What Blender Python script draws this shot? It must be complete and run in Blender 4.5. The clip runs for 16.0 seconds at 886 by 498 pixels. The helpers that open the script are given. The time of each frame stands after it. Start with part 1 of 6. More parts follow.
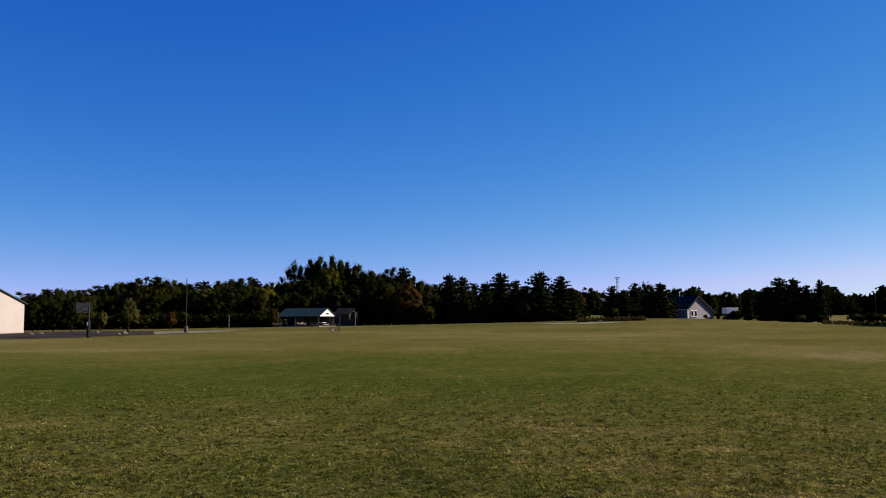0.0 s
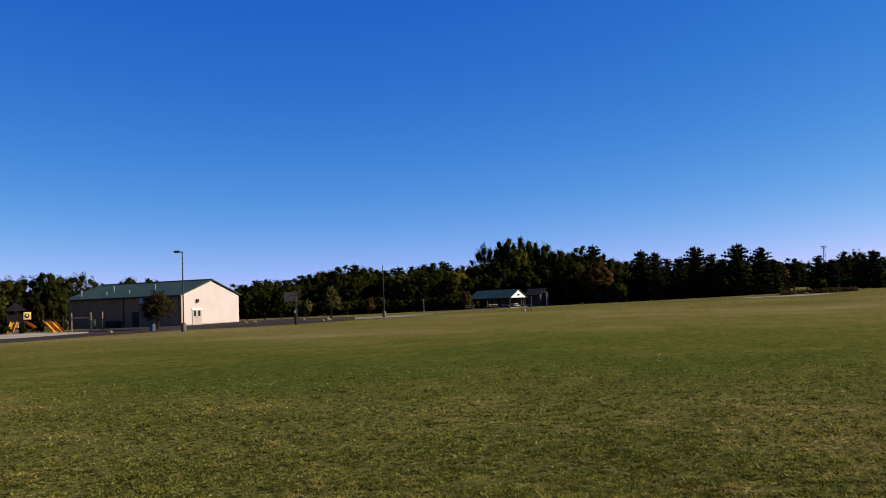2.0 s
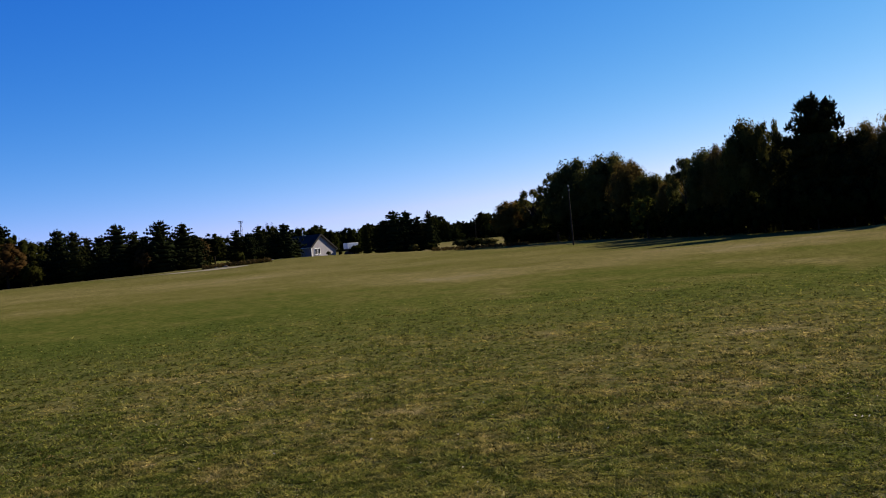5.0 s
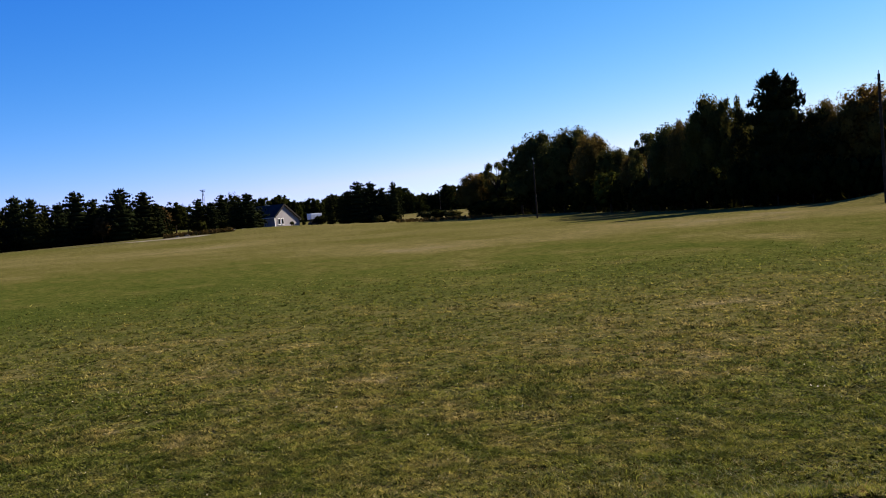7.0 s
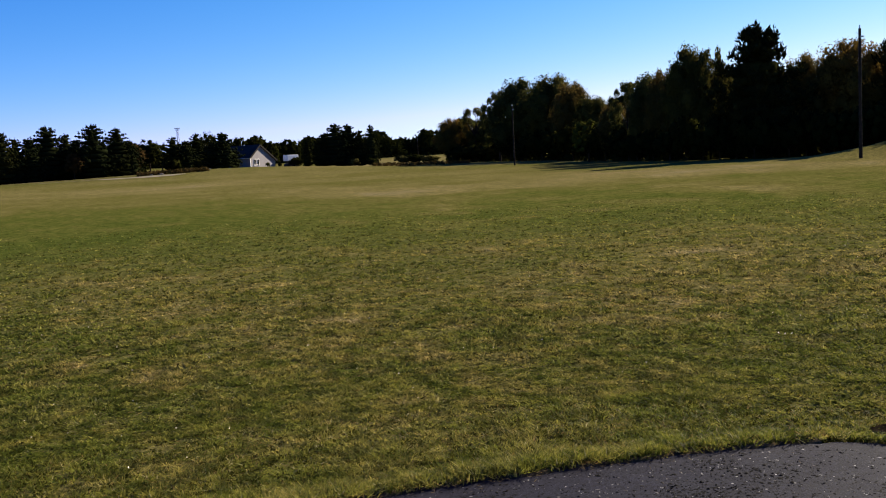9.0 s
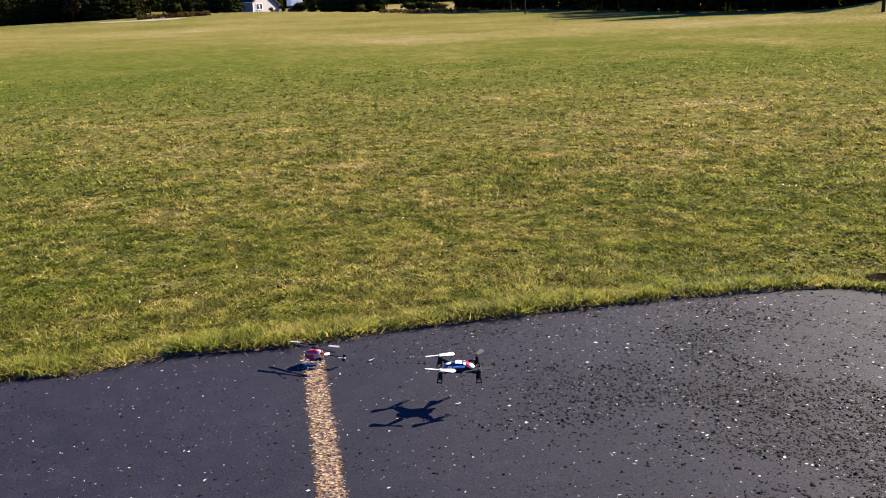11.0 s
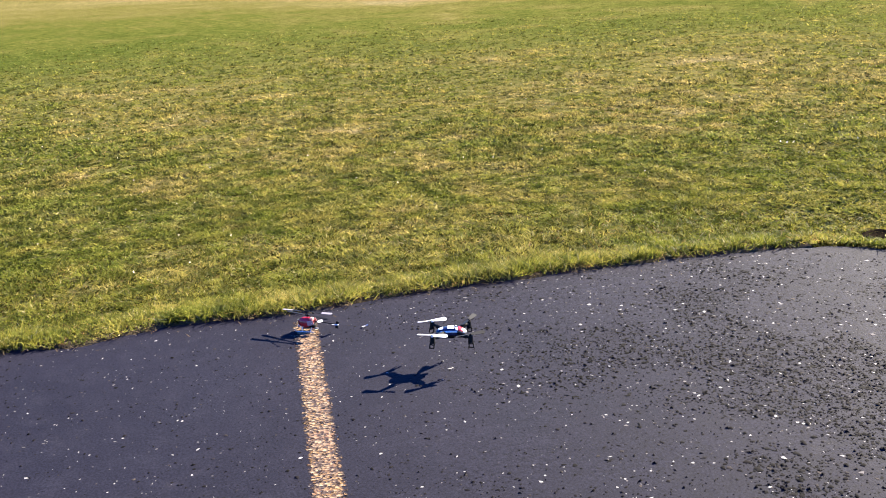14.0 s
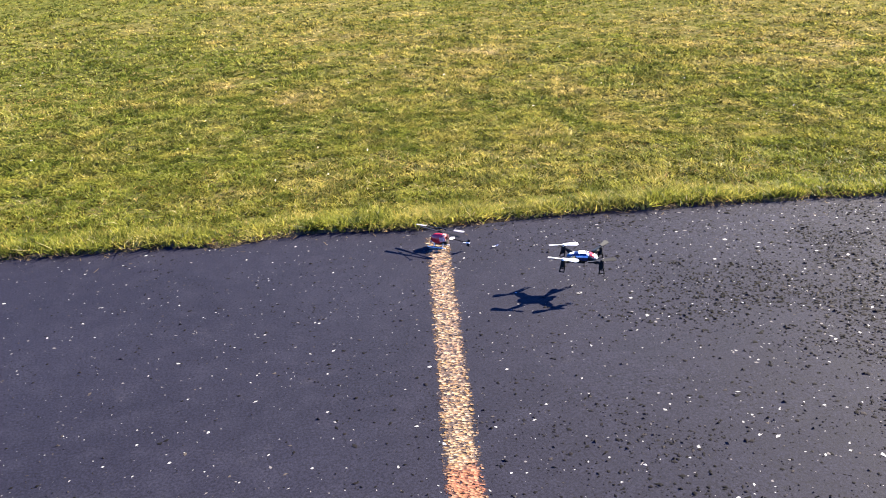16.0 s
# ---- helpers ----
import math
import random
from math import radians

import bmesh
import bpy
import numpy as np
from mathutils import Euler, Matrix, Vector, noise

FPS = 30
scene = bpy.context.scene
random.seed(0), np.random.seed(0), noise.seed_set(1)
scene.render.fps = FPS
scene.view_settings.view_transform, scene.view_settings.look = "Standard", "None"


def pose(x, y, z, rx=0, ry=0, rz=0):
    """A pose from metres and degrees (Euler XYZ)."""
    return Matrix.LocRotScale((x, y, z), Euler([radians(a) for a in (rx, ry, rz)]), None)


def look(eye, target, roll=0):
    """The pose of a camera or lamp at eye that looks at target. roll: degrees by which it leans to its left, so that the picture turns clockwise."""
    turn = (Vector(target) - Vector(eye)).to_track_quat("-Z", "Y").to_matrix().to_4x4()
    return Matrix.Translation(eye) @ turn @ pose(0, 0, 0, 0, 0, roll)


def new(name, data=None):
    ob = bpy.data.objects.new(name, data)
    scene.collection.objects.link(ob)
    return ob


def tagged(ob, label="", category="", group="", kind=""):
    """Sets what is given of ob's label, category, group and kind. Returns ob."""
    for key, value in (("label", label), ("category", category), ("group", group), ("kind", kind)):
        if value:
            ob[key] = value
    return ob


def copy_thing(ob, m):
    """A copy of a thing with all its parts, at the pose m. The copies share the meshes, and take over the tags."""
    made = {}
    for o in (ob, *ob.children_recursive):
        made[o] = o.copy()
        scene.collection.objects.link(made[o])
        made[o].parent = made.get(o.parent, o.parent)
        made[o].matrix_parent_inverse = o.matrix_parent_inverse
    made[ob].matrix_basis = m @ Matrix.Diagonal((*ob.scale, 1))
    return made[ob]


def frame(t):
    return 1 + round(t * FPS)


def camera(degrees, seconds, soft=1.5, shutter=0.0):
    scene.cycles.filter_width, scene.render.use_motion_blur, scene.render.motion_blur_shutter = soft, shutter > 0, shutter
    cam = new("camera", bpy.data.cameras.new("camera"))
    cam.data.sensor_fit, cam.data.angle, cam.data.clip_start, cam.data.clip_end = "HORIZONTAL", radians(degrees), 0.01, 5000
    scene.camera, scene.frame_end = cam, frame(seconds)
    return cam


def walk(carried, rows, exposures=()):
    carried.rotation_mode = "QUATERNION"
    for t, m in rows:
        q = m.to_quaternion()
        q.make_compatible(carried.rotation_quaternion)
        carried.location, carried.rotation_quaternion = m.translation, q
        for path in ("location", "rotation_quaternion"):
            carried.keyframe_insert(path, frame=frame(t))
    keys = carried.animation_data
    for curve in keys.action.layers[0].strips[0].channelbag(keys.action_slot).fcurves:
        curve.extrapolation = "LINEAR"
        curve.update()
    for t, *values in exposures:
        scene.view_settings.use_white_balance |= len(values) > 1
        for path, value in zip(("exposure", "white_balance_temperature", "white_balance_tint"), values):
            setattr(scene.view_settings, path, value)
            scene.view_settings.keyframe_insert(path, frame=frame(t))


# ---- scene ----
# camera: seconds, x, y, z, yaw, pitch, roll
cam = camera(52.69, 16.0, soft=1.0)
ROWS = [
    (0.0, -0.407, -0.036, 1.593, 0.00, 4.64, 0.41),
    (0.5, -0.419, -0.021, 1.591, -3.07, 4.70, 0.34),
    (1.0, -0.460, -0.058, 1.603, -1.56, 4.81, 0.09),
    (1.5, -0.486, -0.186, 1.616, 7.30, 4.48, 1.96),
    (2.0, -0.498, -0.192, 1.611, 12.14, 3.66, 2.17),
    (2.5, -0.491, -0.151, 1.599, 14.33, 0.87, 2.32),
    (3.0, -0.486, -0.155, 1.603, 15.00, 0.18, 1.45),
    (3.5, -0.434, -0.120, 1.602, 9.99, 0.42, 0.87),
    (4.0, -0.345, -0.074, 1.550, -3.45, 0.94, 2.79),
    (4.5, -0.299, -0.008, 1.544, -14.47, -0.19, 4.14),
    (5.0, -0.233, -0.009, 1.547, -23.57, -0.21, 5.34),
    (7.5, -0.262, -0.010, 1.526, -26.11, -2.82, 4.31),
    (8.0, -0.255, -0.003, 1.519, -26.47, -3.49, 3.97),
    (8.5, -0.239, 0.017, 1.506, -26.97, -4.59, 4.34),
    (9.0, -0.236, 0.017, 1.491, -27.31, -5.80, 3.21),
    (9.5, -0.250, 0.007, 1.466, -26.28, -7.49, 2.39),
    (10.0, -0.247, 0.005, 1.468, -26.27, -10.93, 2.20),
    (10.2, -0.261, -0.004, 1.444, -26.18, -12.28, 2.51),
    (12.3, -0.200, 0.016, 1.445, -27.19, -16.21, 2.39),
    (12.5, -0.200, 0.016, 1.447, -27.24, -16.35, 2.44),
    (13.0, -0.208, 0.018, 1.438, -25.87, -17.88, 2.68),
    (13.5, -0.196, 0.009, 1.441, -26.43, -17.90, 2.99),
    (14.0, -0.190, 0.000, 1.446, -26.95, -17.60, 3.42),
    (14.5, -0.197, -0.004, 1.446, -25.06, -18.94, 3.77),
    (15.0, -0.211, -0.010, 1.444, -23.10, -19.21, 3.61),
    (15.5, -0.228, -0.016, 1.443, -20.05, -20.94, 3.16),
    (16.0, -0.245, -0.017, 1.443, -18.39, -21.92, 2.74),
]
EXPOSURES = [(0.0, 1.12, 6330, 10), (1.5, 1.15, 6368, 10), (2.0, 1.2, 6380, 10), (2.5, 1.33, 6420, 10), (3.0, 1.57, 6460, 10), (3.6, 1.62, 6400, 10), (4.0, 1.49, 6360, 10), (5.0, 1.28, 6180, 10), (7.5, 1.59, 6320, 10), (8.5, 1.62, 6420, 10), (9.0, 1.59, 6460, 10), (9.5, 1.66, 6500, 10), (10.0, 2.07, 6560, 10), (12.5, 3.02, 6300, 10), (13.2, 3.06, 6300, 10), (14.5, 3.22, 6300, 10), (16.0, 3.35, 6300, 10)]
walk(cam, [(t, pose(x, y, z, 90 + pitch, roll, yaw)) for t, x, y, z, yaw, pitch, roll in ROWS], EXPOSURES)

# ---- sky and sun ----
SUN_AZ, SUN_EL = 77.0, 27.8
world = bpy.data.worlds.new("world")
scene.world = world
world.use_nodes = True
wn = world.node_tree
sky = wn.nodes.new("ShaderNodeTexSky")
sky.sky_type = "NISHITA"
sky.sun_disc = False
sky.sun_elevation, sky.sun_rotation = radians(SUN_EL), radians(SUN_AZ)
sky.altitude, sky.air_density, sky.dust_density, sky.ozone_density = 200, 1.0, 0.15, 4.0
# a vivid blue: red falls off towards the zenith, blue holds
split, join = wn.nodes.new("ShaderNodeSeparateColor"), wn.nodes.new("ShaderNodeCombineColor")
wn.links.new(sky.outputs[0], split.inputs[0])


def sky_math(op, a, b):
    n = wn.nodes.new("ShaderNodeMath")
    n.operation = op
    for sock, v in ((n.inputs[0], a), (n.inputs[1], b)):
        if isinstance(v, (int, float)):
            sock.default_value = v
        else:
            wn.links.new(v, sock)
    return n.outputs[0]


def powered(out, power):
    return sky_math("POWER", out, power)


raw_r, raw_g, raw_b = split.outputs[0], split.outputs[1], split.outputs[2]
lowness = sky_math("DIVIDE", raw_r, raw_b)
green = sky_math("MINIMUM", sky_math("MULTIPLY", powered(raw_g, 1.219), 0.643), 9.5)
red = sky_math("MULTIPLY", sky_math("MULTIPLY", powered(lowness, 0.77), powered(raw_g, 2.01)), 0.127)
red = sky_math("MINIMUM", red, sky_math("MULTIPLY", green, 0.80))
blue = sky_math("MINIMUM", sky_math("MULTIPLY", sky_math("MULTIPLY", powered(lowness, -0.106), powered(raw_g, 0.407)), 4.35), 11.5)
# paler towards the horizon, the blue most of all
for sock, v, gain, base, most in zip(join.inputs, (red, green, blue), (0.36, 0.26, 0.46), (0.87, 0.90, 0.85), (8.0, 9.4, 11.6)):
    lift = sky_math("ADD", sky_math("MULTIPLY", lowness, gain), base)
    wn.links.new(sky_math("MINIMUM", sky_math("MULTIPLY", v, lift), most), sock)
wn.links.new(join.outputs[0], wn.nodes["Background"].inputs["Color"])
wn.nodes["Background"].inputs["Strength"].default_value = 0.036
sun = new("sun", bpy.data.lights.new("sun", "SUN"))
sun.data.energy, sun.data.angle, sun.data.color = 5.0, radians(0.55), (1.0, 0.87, 0.68)
to_sun = Vector((math.sin(radians(SUN_AZ)) * math.cos(radians(SUN_EL)), math.cos(radians(SUN_AZ)) * math.cos(radians(SUN_EL)), math.sin(radians(SUN_EL))))
sun.matrix_world = look(to_sun * 100, (0, 0, 0))

# ---- materials ----


def blank(name, rough=0.7, metal=0.0, spec=0.3):
    m = bpy.data.materials.new(name)
    m.use_nodes = True
    b = m.node_tree.nodes["Principled BSDF"]
    b.inputs["Roughness"].default_value = rough
    b.inputs["Metallic"].default_value = metal
    b.inputs["Specular IOR Level"].default_value = spec
    return m, m.node_tree, b


def noise_node(nt, vec, scale, detail=4.0, rough=0.55, stretch=None):
    n = nt.nodes.new("ShaderNodeTexNoise")
    n.inputs["Scale"].default_value = scale
    n.inputs["Detail"].default_value = detail
    n.inputs["Roughness"].default_value = rough
    if stretch:
        mp = nt.nodes.new("ShaderNodeMapping")
        mp.inputs["Scale"].default_value = stretch
        nt.links.new(vec, mp.inputs["Vector"])
        vec = mp.outputs[0]
    nt.links.new(vec, n.inputs["Vector"])
    return n.outputs["Fac"]


def ramp(nt, fac, lo, hi):
    r = nt.nodes.new("ShaderNodeMapRange")
    r.interpolation_type = "SMOOTHSTEP"
    r.inputs["From Min"].default_value, r.inputs["From Max"].default_value = lo, hi
    nt.links.new(fac, r.inputs["Value"])
    return r.outputs["Result"]


def blend(nt, fac, a, b, kind="MIX"):
    mx = nt.nodes.new("ShaderNodeMix")
    mx.data_type, mx.blend_type = "RGBA", kind
    for sock, v in ((mx.inputs[0], fac), (mx.inputs[6], a), (mx.inputs[7], b)):
        if isinstance(v, tuple):
            sock.default_value = (*v, 1.0)
        elif isinstance(v, (int, float)):
            sock.default_value = v
        else:
            nt.links.new(v, sock)
    return mx.outputs[2]


def arith(nt, op, a, b):
    n = nt.nodes.new("ShaderNodeMath")
    n.operation = op
    for sock, v in ((n.inputs[0], a), (n.inputs[1], b)):
        if isinstance(v, (int, float)):
            sock.default_value = v
        else:
            nt.links.new(v, sock)
    return n.outputs[0]


def bump(nt, b, height, strength, distance):
    n = nt.nodes.new("ShaderNodeBump")
    n.inputs["Strength"].default_value, n.inputs["Distance"].default_value = strength, distance
    nt.links.new(height, n.inputs["Height"])
    nt.links.new(n.outputs[0], b.inputs["Normal"])


def coat(name, c1, c2, rough=0.6, metal=0.0, scale=3.0, fine=40.0, relief=0.15, depth=0.01, spec=0.12):
    """Paint, plastic, metal or timber: two scales of variation and a fine relief."""
    m, nt, b = blank(name, rough, metal, spec)
    v = nt.nodes.new("ShaderNodeTexCoord").outputs["Object"]
    big, small = noise_node(nt, v, scale), noise_node(nt, v, fine)
    c = blend(nt, ramp(nt, big, 0.35, 0.65), c1, c2)
    c = blend(nt, 0.25, c, blend(nt, small, (0.25, 0.25, 0.25), (0.75, 0.75, 0.75)), "OVERLAY")
    nt.links.new(c, b.inputs["Base Color"])
    nt.links.new(ramp(nt, small, -0.6, 1.6), b.inputs["Roughness"]) if rough > 0.65 else None
    bump(nt, b, small, relief, depth)
    return m


def lawn_colour(nt):
    """Lush green through olive to straw, by how dry the turf is there."""
    p = nt.nodes.new("ShaderNodeNewGeometry").outputs["Position"]
    at = nt.nodes.new("ShaderNodeAttribute")
    at.attribute_name = "dryness"
    r = nt.nodes.new("ShaderNodeValToRGB")
    while len(r.color_ramp.elements) < len(TURF):
        r.color_ramp.elements.new(0.5)
    for e, (where, col) in zip(r.color_ramp.elements, TURF):
        e.position, e.color = where, (*col, 1.0)
    nt.links.new(at.outputs["Fac"], r.inputs[0])
    return p, r.outputs[0]


TURF = [(0.0, (0.0602, 0.0708, 0.0144)), (0.28, (0.0817, 0.0839, 0.0190)), (0.52, (0.1143, 0.1000, 0.0289)), (0.78, (0.1591, 0.1277, 0.0489)), (1.0, (0.1960, 0.1571, 0.0867))]


def make_ground():
    m, nt, b = blank("mown_grass_field", 0.95, 0.0, 0.0)
    p, c = lawn_colour(nt)
    fine = noise_node(nt, p, 16.0, 6.0, 0.75)
    mid = noise_node(nt, p, 2.6, 5.0, 0.7)
    c = blend(nt, ramp(nt, fine, 0.58, 0.38), c, blend(nt, 1.0, c, (0.40, 0.42, 0.40), "MULTIPLY"))
    c = blend(nt, ramp(nt, mid, 0.60, 0.40), c, blend(nt, 1.0, c, (0.62, 0.68, 0.62), "MULTIPLY"))
    # bare soil and thatch between the blades, where the turf stands blade by blade
    soil = nt.nodes.new("ShaderNodeVectorMath")
    soil.operation = "LENGTH"
    nt.links.new(p, soil.inputs[0])
    thatch = blend(nt, ramp(nt, noise_node(nt, p, 9.0, 5.0, 0.7), 0.42, 0.62), (0.0562, 0.0533, 0.0158), (0.108, 0.0893, 0.036))
    c = blend(nt, arith(nt, "MULTIPLY", ramp(nt, soil.outputs["Value"], 22.0, 11.0), 0.55), c, thatch)
    nt.links.new(c, b.inputs["Base Color"])
    h = arith(nt, "ADD", arith(nt, "MULTIPLY", fine, 0.35), mid)
    bump(nt, b, h, 0.8, 0.06)
    return m


def leafy(name, tint, vary, through_share=0.3, field=False, dry=0.85, gloss=0.03):
    """Leaves, needles or blades: every leaf a shade of its own, light passing through."""
    m, nt, b = blank(name, 0.95, 0.0, 0.0)
    geo = nt.nodes.new("ShaderNodeNewGeometry")
    rnd = geo.outputs["Random Per Island"]
    if field:
        b.inputs["Roughness"].default_value, b.inputs["Specular IOR Level"].default_value = 0.55 if gloss > 0.02 else 0.72, gloss
        p, c = lawn_colour(nt)
        c = blend(nt, ramp(nt, rnd, 0.0, 1.0), blend(nt, 1.0, c, tint, "MULTIPLY"), blend(nt, 1.0, c, vary, "MULTIPLY"))
        xyz = nt.nodes.new("ShaderNodeSeparateXYZ")
        nt.links.new(p, xyz.inputs[0])
        inland = arith(nt, "ADD", xyz.outputs[1], arith(nt, "MULTIPLY", xyz.outputs[0], 0.28))
        rank = ramp(nt, arith(nt, "ADD", inland, arith(nt, "MULTIPLY", noise_node(nt, p, 2.2), 1.8)), 7.6, 5.0)
        c = blend(nt, arith(nt, "MULTIPLY", rank, 0.6), c, blend(nt, rnd, (0.058, 0.074, 0.0092), (0.114, 0.112, 0.0190)))
        spread = arith(nt, "ADD", noise_node(nt, p, 3.4, 3.0, 0.6), arith(nt, "MULTIPLY", noise_node(nt, p, 11.0, 2.0, 0.5), 0.6))
        key = arith(nt, "ADD", rnd, arith(nt, "MULTIPLY", arith(nt, "SUBTRACT", spread, 0.79), 4.2))
        key = arith(nt, "SUBTRACT", key, arith(nt, "MULTIPLY", rank, 0.85))
        shade = arith(nt, "FRACT", arith(nt, "MULTIPLY", rnd, 17.0), 0.0)
        c = blend(nt, arith(nt, "MULTIPLY", ramp(nt, key, 0.55, 0.9), dry), c, blend(nt, shade, (0.1368, 0.1116, 0.0288), (0.3096, 0.2664, 0.108)))
        pale = arith(nt, "GREATER_THAN", shade, 0.975)
        c = blend(nt, arith(nt, "MULTIPLY", pale, dry), c, (0.3312, 0.2952, 0.1872))
        tone = nt.nodes.new("ShaderNodeAttribute")
        tone.attribute_name = "tone"
        c = blend(nt, ramp(nt, tone.outputs["Fac"], 0.0, 1.0), blend(nt, 1.0, c, (0.56, 0.62, 0.54), "MULTIPLY"), blend(nt, 1.0, c, (1.72, 1.64, 1.50), "MULTIPLY"))
    else:
        c = blend(nt, rnd, tint, vary)
        own = nt.nodes.new("ShaderNodeObjectInfo").outputs["Random"]
        c = blend(nt, ramp(nt, own, 0.0, 1.0), c, blend(nt, 1.0, c, (1.35, 1.15, 0.9), "MULTIPLY"))
    nt.links.new(c, b.inputs["Base Color"])
    tr = nt.nodes.new("ShaderNodeBsdfTranslucent")
    nt.links.new(c, tr.inputs["Color"])
    mx = nt.nodes.new("ShaderNodeMixShader")
    mx.inputs[0].default_value = through_share
    nt.links.new(b.outputs[0], mx.inputs[1])
    nt.links.new(tr.outputs[0], mx.inputs[2])
    nt.links.new(mx.outputs[0], nt.nodes["Material Output"].inputs["Surface"])
    return m


def make_asphalt():
    """Sealed asphalt: smooth blue-grey seal coat, coarse stony patches where it has worn, dark spots painted as the
    shade in small pits.
    """
    m, nt, b = blank("asphalt", 0.8, 0.0, 0.055)
    p = nt.nodes.new("ShaderNodeNewGeometry").outputs["Position"]
    big, mid, fine = noise_node(nt, p, 0.9, 4.0, 0.6), noise_node(nt, p, 9.0, 5.0, 0.65), noise_node(nt, p, 120.0, 4.0, 0.8)
    pits = noise_node(nt, p, 62.0, 3.0, 0.6)
    xyz = nt.nodes.new("ShaderNodeSeparateXYZ")
    nt.links.new(p, xyz.inputs[0])
    # the seal coat has worn more towards the lot's corner
    worn = arith(nt, "ADD", arith(nt, "MULTIPLY", xyz.outputs[0], 0.34), arith(nt, "MULTIPLY", arith(nt, "SUBTRACT", noise_node(nt, p, 1.5, 4.0, 0.6), 0.5), 1.9))
    worn = ramp(nt, worn, 0.15, 0.95)
    c = blend(nt, ramp(nt, big, 0.35, 0.65), (0.0066, 0.0065, 0.0108), (0.0084, 0.0082, 0.0132))
    c = blend(nt, arith(nt, "MULTIPLY", ramp(nt, mid, 0.42, 0.72), 0.55), c, (0.0122, 0.012, 0.0181))
    c = blend(nt, arith(nt, "MULTIPLY", ramp(nt, noise_node(nt, p, 3.1, 6.0, 0.7), 0.60, 0.78), 0.55), c, (0.0259, 0.0245, 0.0293))
    c = blend(nt, arith(nt, "MULTIPLY", ramp(nt, fine, 0.36, 0.66), 0.85), blend(nt, 1.0, c, (0.66, 0.66, 0.68), "MULTIPLY"), blend(nt, 1.0, c, (1.75, 1.75, 1.78), "MULTIPLY"))
    stones = nt.nodes.new("ShaderNodeTexVoronoi")
    stones.inputs["Scale"].default_value = 105.0
    nt.links.new(p, stones.inputs["Vector"])
    cell = nt.nodes.new("ShaderNodeSeparateColor")
    nt.links.new(stones.outputs["Color"], cell.inputs[0])
    speck = blend(nt, ramp(nt, cell.outputs[0], 0.2, 0.95), (0.0046, 0.0045, 0.0080), (0.0160, 0.0157, 0.0258))
    c = blend(nt, arith(nt, "MULTIPLY", worn, 0.6), c, speck)
    # shade of the small pits, put in as near-black colour without relief
    c = blend(nt, arith(nt, "MULTIPLY", ramp(nt, pits, 0.60, 0.66), arith(nt, "ADD", arith(nt, "MULTIPLY", worn, 0.65), 0.30)), c, (0.003, 0.0029, 0.0037))
    nt.links.new(c, b.inputs["Base Color"])
    nt.links.new(arith(nt, "ADD", arith(nt, "MULTIPLY", mid, 0.2), 0.72), b.inputs["Roughness"])
    grit = arith(nt, "MULTIPLY", arith(nt, "SUBTRACT", 1.0, stones.outputs["Distance"]), arith(nt, "ADD", arith(nt, "MULTIPLY", worn, 0.55), 0.04))
    bump(nt, b, arith(nt, "ADD", arith(nt, "ADD", arith(nt, "MULTIPLY", fine, 0.5), mid), grit), 0.38, 0.004)
    return m


def make_line():
    """Worn yellow parking paint on coarse aggregate, rubbed off along its edges; x is across the stripe."""
    m, nt, b = blank("worn_line_paint", 0.75, 0.0, 0.25)
    v = nt.nodes.new("ShaderNodeTexCoord").outputs["Object"]
    xyz = nt.nodes.new("ShaderNodeSeparateXYZ")
    nt.links.new(v, xyz.inputs[0])
    stones = nt.nodes.new("ShaderNodeTexVoronoi")
    stones.inputs["Scale"].default_value = 118.0
    long_way = nt.nodes.new("ShaderNodeMapping")
    long_way.inputs["Scale"].default_value = (0.72, 1.25, 1.0)
    nt.links.new(v, long_way.inputs["Vector"])
    nt.links.new(long_way.outputs[0], stones.inputs["Vector"])
    cell = nt.nodes.new("ShaderNodeSeparateColor")
    nt.links.new(stones.outputs["Color"], cell.inputs[0])
    hue = noise_node(nt, v, 7.0)
    c = blend(nt, ramp(nt, hue, 0.35, 0.65), (0.1224, 0.0634, 0.0324), (0.1332, 0.072, 0.0187))
    c = blend(nt, ramp(nt, cell.outputs[1], 0.2, 1.0), c, (0.1872, 0.1332, 0.0792))
    c = blend(nt, ramp(nt, cell.outputs[0], 0.66, 0.30), c, (0.0288, 0.0158, 0.0101))
    rust = nt.nodes.new("ShaderNodeVectorMath")
    rust.operation = "DISTANCE"
    nt.links.new(v, rust.inputs[0])
    rust.inputs[1].default_value = (0.02, -1.80, 0.0)
    near = arith(nt, "ADD", rust.outputs["Value"], arith(nt, "MULTIPLY", noise_node(nt, v, 20.0), 0.12))
    c = blend(nt, arith(nt, "MULTIPLY", ramp(nt, near, 0.17, 0.10), 0.65), c, (0.144, 0.0396, 0.0108))
    edge = arith(nt, "ADD", arith(nt, "ABSOLUTE", xyz.outputs[0], 0.0), arith(nt, "MULTIPLY", noise_node(nt, v, 60.0, 3.0, 0.8), 0.055))
    bare = arith(nt, "ADD", edge, arith(nt, "MULTIPLY", cell.outputs[2], 0.022))
    worn = noise_node(nt, v, 38.0, 3.0, 0.7)
    keep = arith(nt, "MULTIPLY", ramp(nt, bare, 0.088, 0.074), ramp(nt, worn, 0.34, 0.46))
    nt.links.new(keep, b.inputs["Alpha"])
    nt.links.new(c, b.inputs["Base Color"])
    bump(nt, b, stones.outputs["Distance"], 0.9, 0.004)
    return m


